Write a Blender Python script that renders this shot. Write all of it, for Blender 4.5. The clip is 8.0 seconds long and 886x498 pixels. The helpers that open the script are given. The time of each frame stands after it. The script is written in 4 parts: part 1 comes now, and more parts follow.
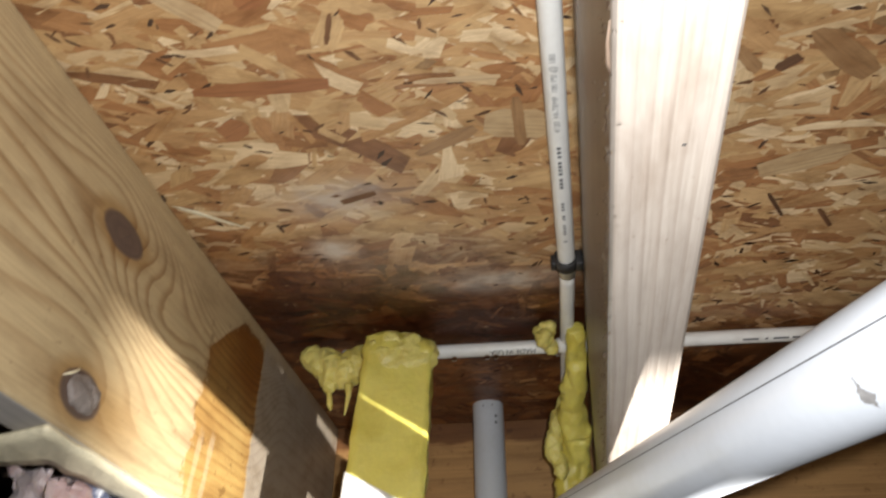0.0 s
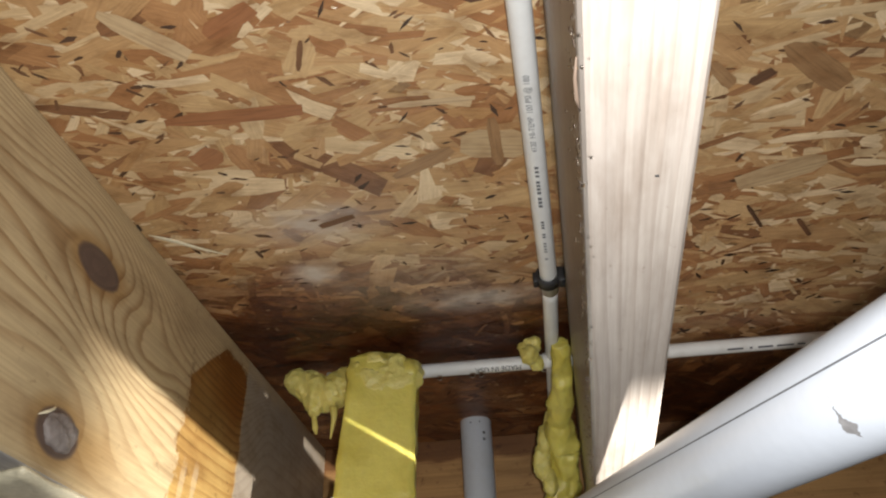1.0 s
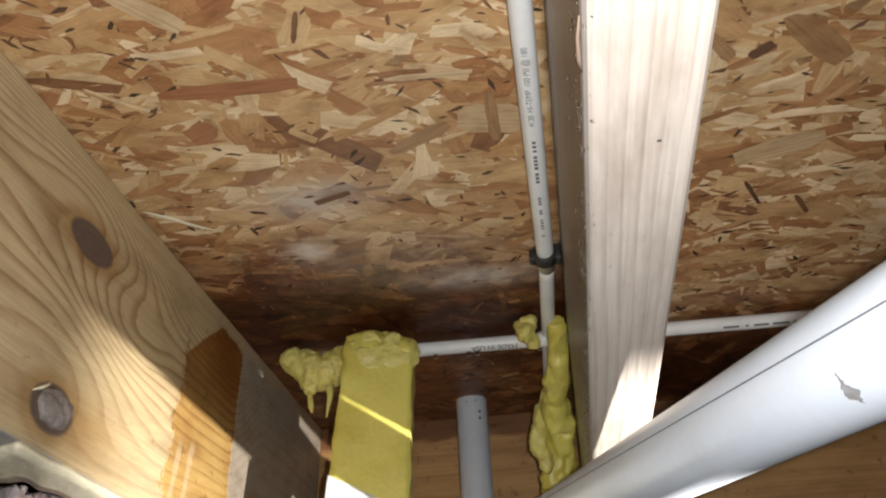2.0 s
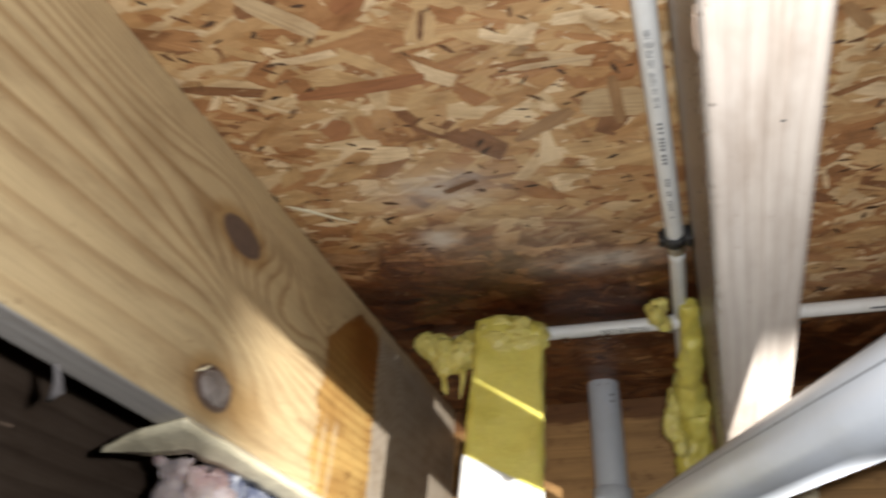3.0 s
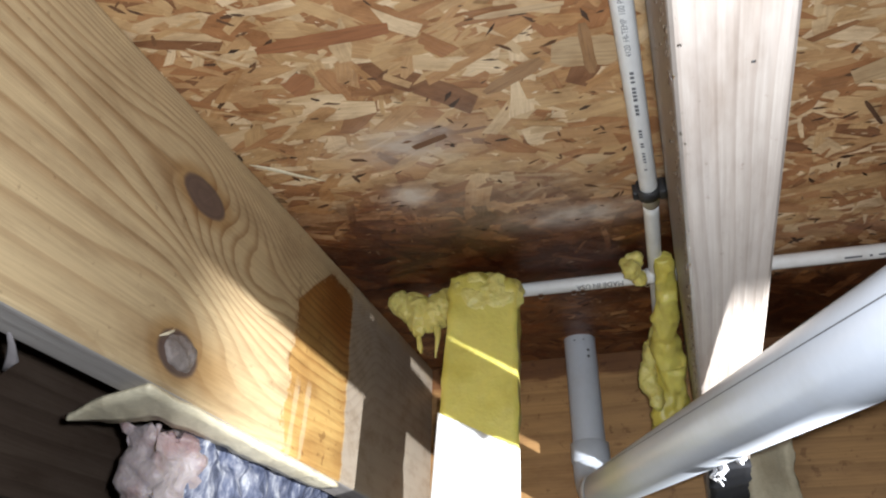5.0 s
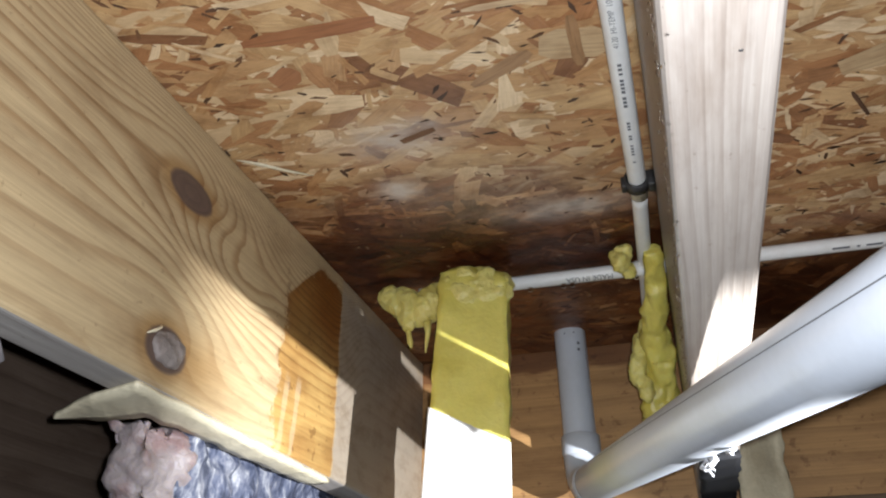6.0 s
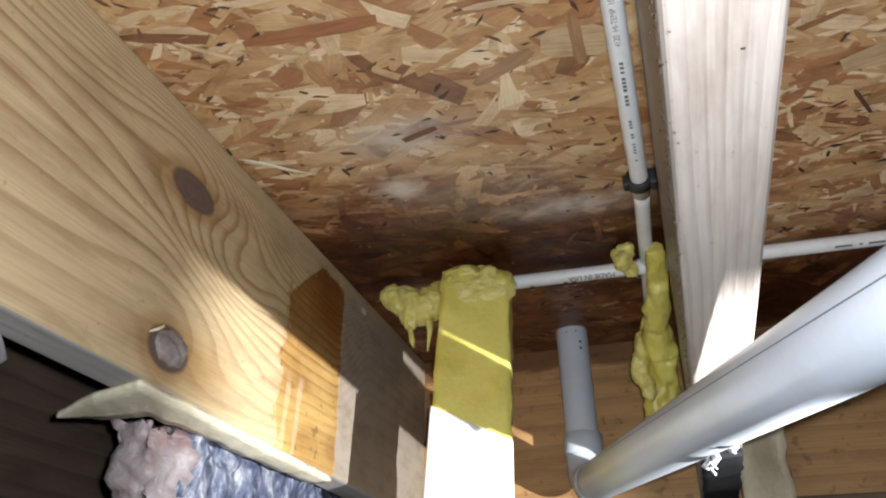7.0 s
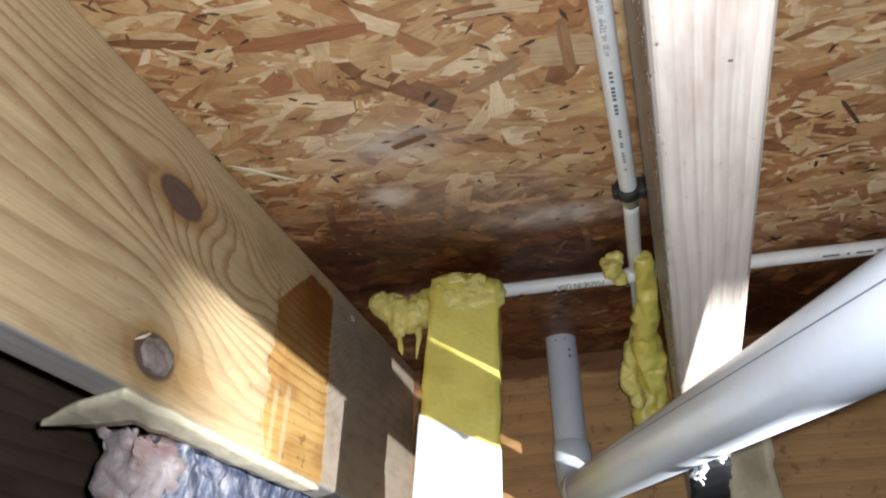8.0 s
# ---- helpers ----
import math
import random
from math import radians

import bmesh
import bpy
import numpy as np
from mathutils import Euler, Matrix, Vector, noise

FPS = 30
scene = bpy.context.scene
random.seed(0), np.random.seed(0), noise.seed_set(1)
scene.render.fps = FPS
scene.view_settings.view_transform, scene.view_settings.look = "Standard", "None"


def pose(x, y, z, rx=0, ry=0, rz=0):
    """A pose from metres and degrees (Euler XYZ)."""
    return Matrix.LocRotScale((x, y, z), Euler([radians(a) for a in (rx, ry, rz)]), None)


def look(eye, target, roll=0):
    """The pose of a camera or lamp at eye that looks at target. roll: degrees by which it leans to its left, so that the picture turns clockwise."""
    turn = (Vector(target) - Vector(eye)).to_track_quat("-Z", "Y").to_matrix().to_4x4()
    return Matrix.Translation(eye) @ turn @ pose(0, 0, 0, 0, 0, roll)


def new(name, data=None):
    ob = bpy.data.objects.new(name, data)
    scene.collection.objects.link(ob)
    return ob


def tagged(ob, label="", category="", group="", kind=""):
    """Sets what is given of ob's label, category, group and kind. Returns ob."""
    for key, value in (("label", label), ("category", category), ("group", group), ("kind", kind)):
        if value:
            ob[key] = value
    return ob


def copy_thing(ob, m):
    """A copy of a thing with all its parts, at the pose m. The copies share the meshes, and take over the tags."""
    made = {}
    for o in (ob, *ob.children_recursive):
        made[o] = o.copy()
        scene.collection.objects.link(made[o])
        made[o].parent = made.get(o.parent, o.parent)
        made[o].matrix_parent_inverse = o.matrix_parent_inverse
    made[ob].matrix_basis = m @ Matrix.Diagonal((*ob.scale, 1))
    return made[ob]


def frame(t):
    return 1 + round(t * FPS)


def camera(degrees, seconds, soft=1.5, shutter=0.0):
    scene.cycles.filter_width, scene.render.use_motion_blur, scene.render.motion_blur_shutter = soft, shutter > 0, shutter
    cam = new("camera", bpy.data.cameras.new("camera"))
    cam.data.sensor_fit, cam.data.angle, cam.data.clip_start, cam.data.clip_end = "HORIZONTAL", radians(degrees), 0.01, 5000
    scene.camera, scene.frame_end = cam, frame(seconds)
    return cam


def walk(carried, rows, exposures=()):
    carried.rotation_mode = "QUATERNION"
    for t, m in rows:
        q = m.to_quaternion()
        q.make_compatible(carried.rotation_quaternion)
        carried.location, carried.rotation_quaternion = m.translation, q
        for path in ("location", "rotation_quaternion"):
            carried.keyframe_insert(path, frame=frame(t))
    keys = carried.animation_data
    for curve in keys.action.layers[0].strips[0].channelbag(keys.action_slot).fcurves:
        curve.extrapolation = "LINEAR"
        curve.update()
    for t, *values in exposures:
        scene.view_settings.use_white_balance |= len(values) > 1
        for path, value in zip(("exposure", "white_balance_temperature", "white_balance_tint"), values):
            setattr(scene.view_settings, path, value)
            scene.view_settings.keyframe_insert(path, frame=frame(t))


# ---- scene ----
cam = camera(58.1, 8.0, soft=2.1, shutter=0.5)
PATH = [
    (0, (-0.021, 0.278, 0.572), (-0.311, 1.925, 1.669), 0.9),
    (0.5, (-0.015, 0.278, 0.585), (-0.247, 1.909, 1.719), -1.8),
    (1, (-0.016, 0.277, 0.584), (-0.269, 1.918, 1.699), -1.5),
    (1.2, (-0.017, 0.276, 0.58), (-0.286, 1.915, 1.694), -1.0),
    (2.3, (-0.019, 0.285, 0.582), (-0.255, 1.956, 1.656), -1.9),
    (2.5, (-0.013, 0.284, 0.588), (-0.246, 1.937, 1.689), -1.8),
    (2.7, (-0.008, 0.285, 0.578), (-0.36, 1.933, 1.655), -0.2),
    (3, (-0.015, 0.269, 0.572), (-0.575, 1.878, 1.62), 2.6),
    (3.2, (-0.021, 0.261, 0.567), (-0.685, 1.838, 1.601), 3.6),
    (3.5, (-0.015, 0.266, 0.571), (-0.701, 1.859, 1.567), 3.5),
    (4, (-0.014, 0.277, 0.571), (-0.58, 1.92, 1.561), 2.5),
    (4.5, (-0.012, 0.283, 0.572), (-0.55, 1.958, 1.524), 1.3),
    (4.7, (-0.011, 0.285, 0.576), (-0.545, 1.959, 1.532), 1.1),
    (5.8, (-0.011, 0.284, 0.581), (-0.519, 1.961, 1.545), -0.2),
    (6, (-0.011, 0.287, 0.579), (-0.515, 1.974, 1.528), -0.2),
    (6.5, (-0.011, 0.287, 0.579), (-0.516, 1.973, 1.529), -0.3),
    (7, (-0.011, 0.287, 0.579), (-0.52, 1.974, 1.525), -0.2),
    (7.5, (-0.011, 0.29, 0.579), (-0.513, 1.984, 1.516), -0.3),
    (8, (-0.01, 0.288, 0.581), (-0.494, 1.975, 1.541), -0.3),
]
walk(cam, [(t, look(eye, target, roll)) for t, eye, target, roll in PATH], exposures=[(0, 0.14, 6500, 10), (0.5, -0.08, 6500, 10), (2.5, -0.04, 6400, 10), (3.5, 0.0, 6350, 10), (4.5, 0.15, 5900, 10), (8, 0.13, 5900, 10)])

# the lamp of the filming device, held beside the lens, and a second torch low on the right
def spot(name, eye, target, watts, cone, blend, radius, colour):
    data = bpy.data.lights.new(name, "SPOT")
    data.energy, data.spot_size, data.spot_blend, data.shadow_soft_size, data.color = watts, radians(cone), blend, radius, colour
    lamp = new(name, data)
    lamp.matrix_world = look(eye, target)
    return lamp


spot("phone_torch", (-0.001, 0.289, 0.588), (-0.27, 1.0, 0.95), 13.4, 140, 0.75, 0.004, (0.975, 0.985, 1.0))
spot("hand_torch", (0.39, 0.59, 0.54), (-0.2, 1.03, 0.8), 82.0, 47.0, 0.7, 0.004, (1.0, 0.985, 0.96))
world = bpy.data.worlds.new("crawl_space_gloom")
scene.world = world
world.use_nodes = True
world.node_tree.nodes["Background"].inputs[0].default_value = (0.75, 0.87, 1.0, 1)
world.node_tree.nodes["Background"].inputs[1].default_value = 0.2

# ---- materials ----
def mat(name, rough=0.6, spec=0.5, metal=0.0):
    m = bpy.data.materials.new(name)
    m.use_nodes = True
    nt = m.node_tree
    b = nt.nodes["Principled BSDF"]
    b.inputs["Roughness"].default_value = rough
    b.inputs["Specular IOR Level"].default_value = spec
    b.inputs["Metallic"].default_value = metal
    return m, nt, b


def put(nt, socket, v):
    if isinstance(v, bpy.types.NodeSocket):
        nt.links.new(v, socket)
    elif isinstance(v, (tuple, list)) and len(v) == 3 and socket.type == "RGBA":
        socket.default_value = (*v, 1)
    else:
        socket.default_value = v


def M(nt, op, a, b=0.0, c=0.0, clamp=False):
    n = nt.nodes.new("ShaderNodeMath")
    n.operation, n.use_clamp = op, clamp
    for s, v in zip(n.inputs, (a, b, c)):
        put(nt, s, v)
    return n.outputs[0]


def mix(nt, f, a, b, kind="MIX"):
    n = nt.nodes.new("ShaderNodeMix")
    n.data_type, n.blend_type = "RGBA", kind
    put(nt, n.inputs[0], f), put(nt, n.inputs[6], a), put(nt, n.inputs[7], b)
    return n.outputs[2]


def smooth(nt, v, lo, hi, to=1.0):
    n = nt.nodes.new("ShaderNodeMapRange")
    n.interpolation_type = "SMOOTHSTEP"
    put(nt, n.inputs[0], v)
    n.inputs[1].default_value, n.inputs[2].default_value, n.inputs[3].default_value, n.inputs[4].default_value = lo, hi, 0, to
    return n.outputs[0]


def coords(nt, kind="Object"):
    return nt.nodes.new("ShaderNodeTexCoord").outputs[kind]


def scaled(nt, vec, s, shift=(0, 0, 0)):
    n = nt.nodes.new("ShaderNodeMapping")
    put(nt, n.inputs[0], vec)
    n.inputs["Scale"].default_value, n.inputs["Location"].default_value = s, shift
    return n.outputs[0]


def fuzz(nt, vec, scale=5.0, detail=3.0, rough=0.55):
    n = nt.nodes.new("ShaderNodeTexNoise")
    put(nt, n.inputs["Vector"], vec)
    n.inputs["Scale"].default_value, n.inputs["Detail"].default_value, n.inputs["Roughness"].default_value = scale, detail, rough
    return n.outputs[0]


def axes(nt, vec):
    n = nt.nodes.new("ShaderNodeSeparateXYZ")
    put(nt, n.inputs[0], vec)
    return n.outputs


def ramp(nt, f, stops, kind="LINEAR"):
    n = nt.nodes.new("ShaderNodeValToRGB")
    n.color_ramp.interpolation = kind
    put(nt, n.inputs[0], f)
    e = n.color_ramp.elements
    while len(e) < len(stops):
        e.new(0.5)
    for el, (p, c) in zip(e, stops):
        el.position, el.color = p, (*c, 1)
    return n.outputs[0]


def bump(nt, b, h, strength=0.3, dist=0.002):
    n = nt.nodes.new("ShaderNodeBump")
    n.inputs["Strength"].default_value, n.inputs["Distance"].default_value = strength, dist
    put(nt, n.inputs["Height"], h)
    nt.links.new(n.outputs[0], b.inputs["Normal"])


def spot_mask(nt, u, v, cu, cv, ru, rv, wob=None):
    """1 at the middle of an ellipse, falling off as a bell."""
    a = M(nt, "DIVIDE", M(nt, "SUBTRACT", u, cu), ru)
    c = M(nt, "DIVIDE", M(nt, "SUBTRACT", v, cv), rv)
    d = M(nt, "ADD", M(nt, "MULTIPLY", a, a), M(nt, "MULTIPLY", c, c))
    if wob is not None:
        d = M(nt, "ADD", d, wob)
    return M(nt, "EXPONENT", M(nt, "MULTIPLY", d, -1.0)), d


def wood(name, early, late, along="y", across="z", spacing=0.012, edge=0.0, height=0.235, knots=(), rough=0.6, grey=0.0, line=0.8, soak=None, damp=0.0, fade=0.0, hills=()):
    """Sawn softwood: growth rings that flow round the knots, fibre streaks, dirt."""
    m, nt, b = mat(name, rough)
    co = coords(nt)
    ax = dict(zip("xyz", axes(nt, co)))
    u, v = ax[along], ax[across]
    stretch = tuple(1.2 if a == along else 26.0 for a in "xyz")
    fine = tuple(9.0 if a == along else 420.0 for a in "xyz")
    low = fuzz(nt, scaled(nt, co, tuple(1.5 if a == along else 7.0 for a in "xyz")), 1.0, 2.0)
    vv = M(nt, "ADD", v, M(nt, "MULTIPLY", M(nt, "SUBTRACT", low, 0.5), 0.035))
    for ku, kv, ru, rv in knots:
        g, _ = spot_mask(nt, u, v, ku, kv, ru * 3.2, rv * 3.0)
        vv = M(nt, "SUBTRACT", vv, M(nt, "MULTIPLY", M(nt, "MULTIPLY", M(nt, "SUBTRACT", v, kv), g), 1.15))
    f = M(nt, "DIVIDE", vv, spacing)
    for hu, hv, ru, rv, amp in hills:
        wob = M(nt, "MULTIPLY", M(nt, "SUBTRACT", fuzz(nt, scaled(nt, co, (14, 14, 30)), 1.0, 2.0), 0.5), 0.5)
        g, _ = spot_mask(nt, u, v, hu, hv, ru, rv, wob)
        f = M(nt, "ADD", f, M(nt, "MULTIPLY", g, amp))
    if soak:
        f = M(nt, "ADD", f, M(nt, "MULTIPLY", M(nt, "MULTIPLY", M(nt, "SUBTRACT", smooth(nt, u, 0.72, 0.98), smooth(nt, u, 1.05, 1.16, 0.85)), vv), 48.0))
    if edge:
        f = M(nt, "ADD", f, M(nt, "MULTIPLY", M(nt, "POWER", M(nt, "MAXIMUM", M(nt, "DIVIDE", vv, height), 0.0), 7.0), edge))
    f = M(nt, "ADD", f, M(nt, "MULTIPLY", fuzz(nt, scaled(nt, co, stretch), 1.0, 3.0), 0.5))
    s = M(nt, "FRACT", f)
    ring = M(nt, "MULTIPLY", M(nt, "POWER", smooth(nt, s, 0.30, 0.88), 1.8), M(nt, "SUBTRACT", 1.0, smooth(nt, s, 0.90, 0.97)))
    ring = M(nt, "MULTIPLY", ring, M(nt, "MULTIPLY", M(nt, "ADD", 0.3, low), line))
    if fade:
        ring = M(nt, "MULTIPLY", ring, M(nt, "ADD", 0.4, smooth(nt, v, 0.02, fade, 0.75)))
    c = mix(nt, ring, early, late)
    fib = fuzz(nt, scaled(nt, co, fine), 1.0, 4.0, 0.65)
    c = mix(nt, 0.38, c, ramp(nt, fib, [(0.3, (0.55, 0.5, 0.45)), (0.7, (1.25, 1.25, 1.25))]), "MULTIPLY")
    blot = fuzz(nt, scaled(nt, co, (7, 7, 7), (1, 5, 2)), 1.0, 4.0)
    c = mix(nt, smooth(nt, blot, 0.45, 0.8, 0.5), c, mix(nt, 1.0, c, (0.72, 0.66, 0.6), "MULTIPLY"))
    if grey:
        g2 = fuzz(nt, scaled(nt, co, tuple(4.0 if a == along else 60.0 for a in "xyz"), (9, 2, 4)), 1.0, 4.0)
        c = mix(nt, smooth(nt, g2, 0.35, 0.7, grey), c, (0.30, 0.265, 0.235))
    # uneven soiling in soft blotches and fine specks
    blot = fuzz(nt, scaled(nt, co, tuple(9.0 if a == along else 34.0 for a in "xyz"), (3, 7, 1)), 1.0, 5.0, 0.65)
    c = mix(nt, 0.8, c, ramp(nt, blot, [(0.30, (0.66, 0.60, 0.55)), (0.5, (0.98, 0.97, 0.96)), (0.7, (1.12, 1.12, 1.1))]), "MULTIPLY")
    speck = smooth(nt, fuzz(nt, scaled(nt, co, (150, 110, 150)), 1.0, 3.0), 0.66, 0.74, 0.45)
    c = mix(nt, speck, c, mix(nt, 1.0, c, (0.5, 0.43, 0.38), "MULTIPLY"))
    if soak:
        lo, hi, top, tint = soak
        jag = M(nt, "MULTIPLY", M(nt, "SUBTRACT", fuzz(nt, scaled(nt, co, (30, 22, 22)), 1.0, 6.0, 0.8), 0.5), 0.095)
        slow = M(nt, "MULTIPLY", M(nt, "SUBTRACT", fuzz(nt, scaled(nt, co, (3, 3, 3)), 1.0, 1.0), 0.5), 0.05)
        uu, vz = M(nt, "ADD", M(nt, "ADD", u, jag), slow), M(nt, "ADD", v, jag)
        # the upper corner is cut off where the stain runs out towards the top edge
        slant = M(nt, "SUBTRACT", uu, M(nt, "MULTIPLY", M(nt, "MAXIMUM", M(nt, "SUBTRACT", vz, top - 0.05), 0.0), 1.15))
        dry = M(nt, "ADD", u, M(nt, "MULTIPLY", jag, 0.25))
        mask = M(nt, "MULTIPLY", smooth(nt, slant, lo - 0.002, lo + 0.004), M(nt, "SUBTRACT", 1.0, smooth(nt, dry, hi - 0.002, hi + 0.002)))
        mask = M(nt, "MULTIPLY", mask, M(nt, "SUBTRACT", 1.0, smooth(nt, vz, top - 0.004, top + 0.006)))
        depth = fuzz(nt, scaled(nt, co, (12, 10, 12), (2, 8, 3)), 1.0, 4.0)
        # stain tint, painted paler and yellower low down to imitate torchlight on it
        wet = mix(nt, M(nt, "ADD", smooth(nt, depth, 0.35, 0.65, 0.4), M(nt, "SUBTRACT", 0.6, smooth(nt, v, 0.09, 0.17, 0.6))), tint, (0.92, 0.78, 0.46))
        c = mix(nt, mask, c, mix(nt, 1.0, c, wet, "MULTIPLY"))
        drops = smooth(nt, fuzz(nt, scaled(nt, co, (90, 80, 80), (6, 1, 4)), 1.0, 2.0), 0.64, 0.68)
        near = M(nt, "MULTIPLY", smooth(nt, uu, lo - 0.05, lo), M(nt, "SUBTRACT", 1.0, smooth(nt, uu, hi, hi + 0.04)))
        c = mix(nt, M(nt, "MULTIPLY", M(nt, "MULTIPLY", drops, near), 0.45), c, mix(nt, 1.0, c, (0.30, 0.19, 0.11), "MULTIPLY"))
        rim = M(nt, "MULTIPLY", smooth(nt, dry, hi - 0.002, hi + 0.004), M(nt, "SUBTRACT", 1.0, smooth(nt, vz, top - 0.006, top + 0.02, 0.55)))
        aged = mix(nt, M(nt, "ADD", M(nt, "MULTIPLY", ring, 0.12), M(nt, "MULTIPLY", low, 0.75)), (0.43, 0.375, 0.30), (0.14, 0.098, 0.066))
        grime = fuzz(nt, scaled(nt, co, (20, 26, 48), (4, 4, 9)), 1.0, 5.0, 0.7)
        aged = mix(nt, smooth(nt, grime, 0.45, 0.68, 0.5), aged, mix(nt, 1.0, aged, (0.46, 0.38, 0.31), "MULTIPLY"))
        c = mix(nt, M(nt, "MULTIPLY", rim, 0.85), c, aged)
        # two pale runs where water has washed the face
        for at, half in ((0.952, 0.0035), (0.976, 0.0028)):
            run = M(nt, "ABSOLUTE", M(nt, "SUBTRACT", M(nt, "ADD", u, M(nt, "MULTIPLY", v, -0.10)), at - 0.005))
            run = M(nt, "MULTIPLY", M(nt, "SUBTRACT", 1.0, smooth(nt, M(nt, "ADD", run, M(nt, "MULTIPLY", jag, 0.12)), half, half + 0.002)), M(nt, "SUBTRACT", 1.0, smooth(nt, vz, 0.055, 0.085)))
            c = mix(nt, M(nt, "MULTIPLY", run, 0.22), c, (0.62, 0.55, 0.40))
    if damp:
        edge_n = fuzz(nt, scaled(nt, co, (9, 9, 40), (0, 0, 5)), 1.0, 5.0, 0.6)
        lvl = M(nt, "ADD", v, M(nt, "MULTIPLY", M(nt, "SUBTRACT", edge_n, 0.5), 0.09))
        c = mix(nt, smooth(nt, lvl, damp, damp + 0.02), c, mix(nt, 1.0, c, (0.42, 0.32, 0.27), "MULTIPLY"))
        spots = smooth(nt, fuzz(nt, scaled(nt, co, (70, 70, 70)), 1.0, 3.0), 0.60, 0.70, 0.6)
        c = mix(nt, spots, c, mix(nt, 1.0, c, (0.45, 0.35, 0.3), "MULTIPLY"))
    for ku, kv, ru, rv in knots:
        wob = M(nt, "MULTIPLY", M(nt, "SUBTRACT", fuzz(nt, scaled(nt, co, (40, 40, 40)), 1.0, 3.0), 0.5), 0.3)
        _, d = spot_mask(nt, u, v, ku, kv, ru, rv, wob)
        core = M(nt, "SUBTRACT", 1.0, smooth(nt, d, 0.75, 1.15))
        trail, _ = spot_mask(nt, u, v, ku + ru * 1.3, kv, ru * 1.9, rv * 1.5, M(nt, "MULTIPLY", ring, -0.4))
        halo = M(nt, "MAXIMUM", M(nt, "SUBTRACT", 1.0, smooth(nt, d, 0.8, 3.2)), M(nt, "MULTIPLY", trail, 1.0 if kv < 0.1 else 0.15))
        kr = M(nt, "FRACT", M(nt, "MULTIPLY", M(nt, "SQRT", M(nt, "MAXIMUM", d, 0.0)), 2.6))
        kr = M(nt, "ADD", M(nt, "MULTIPLY", kr, 0.3), M(nt, "MULTIPLY", fuzz(nt, scaled(nt, co, (60, 70, 160)), 1.0, 4.0), 0.7))
        c = mix(nt, M(nt, "MULTIPLY", halo, 0.7), c, mix(nt, 1.0, c, (0.64, 0.45, 0.22), "MULTIPLY"))
        c = mix(nt, core, c, mix(nt, kr, (0.08, 0.05, 0.038), (0.15, 0.098, 0.073)))
    nt.links.new(c, b.inputs["Base Color"])
    bump(nt, b, M(nt, "ADD", M(nt, "MULTIPLY", fib, 0.6), M(nt, "MULTIPLY", ring, 0.5)), 0.35, 0.0012)
    return m


KNOTS = [(0.761, 0.167, 0.031, 0.0155), (0.762, 0.030, 0.026, 0.018)]
m_pine = wood("yellow_pine", (0.50, 0.38, 0.213), (0.29, 0.17, 0.072), spacing=0.026, edge=12.0, fade=0.15, knots=KNOTS, rough=0.5, soak=(0.936, 1.068, 0.210, (0.43, 0.195, 0.05)), line=0.8, hills=[(0.835, 0.128, 0.075, 0.036, 3.2), (0.86, 0.03, 0.11, 0.05, 1.6)])
m_pale = wood("weathered_pine", (0.385, 0.335, 0.285), (0.24, 0.19, 0.15), across="x", spacing=0.0062, rough=0.62, grey=0.32, line=0.5)
m_grey = wood("weathered_edge", (0.42, 0.39, 0.355), (0.30, 0.27, 0.24), across="x", spacing=0.012, rough=0.65, grey=0.4, line=0.5)
m_sidegrey = wood("dark_grey_pine", (0.20, 0.175, 0.15), (0.12, 0.10, 0.085), spacing=0.014, rough=0.35, grey=0.3, line=0.6)
m_dark = wood("dark_pine", (0.155, 0.108, 0.076), (0.085, 0.056, 0.038), spacing=0.03, rough=0.75, line=0.6)
m_rim = wood("rim_board_wood", (0.47, 0.265, 0.095), (0.21, 0.10, 0.03), along="x", spacing=0.031, rough=0.6, line=0.38, damp=0.955)
m_sill = wood("sill_wood", (0.15, 0.10, 0.06), (0.08, 0.05, 0.03), along="x", spacing=0.02, rough=0.75, line=0.5)


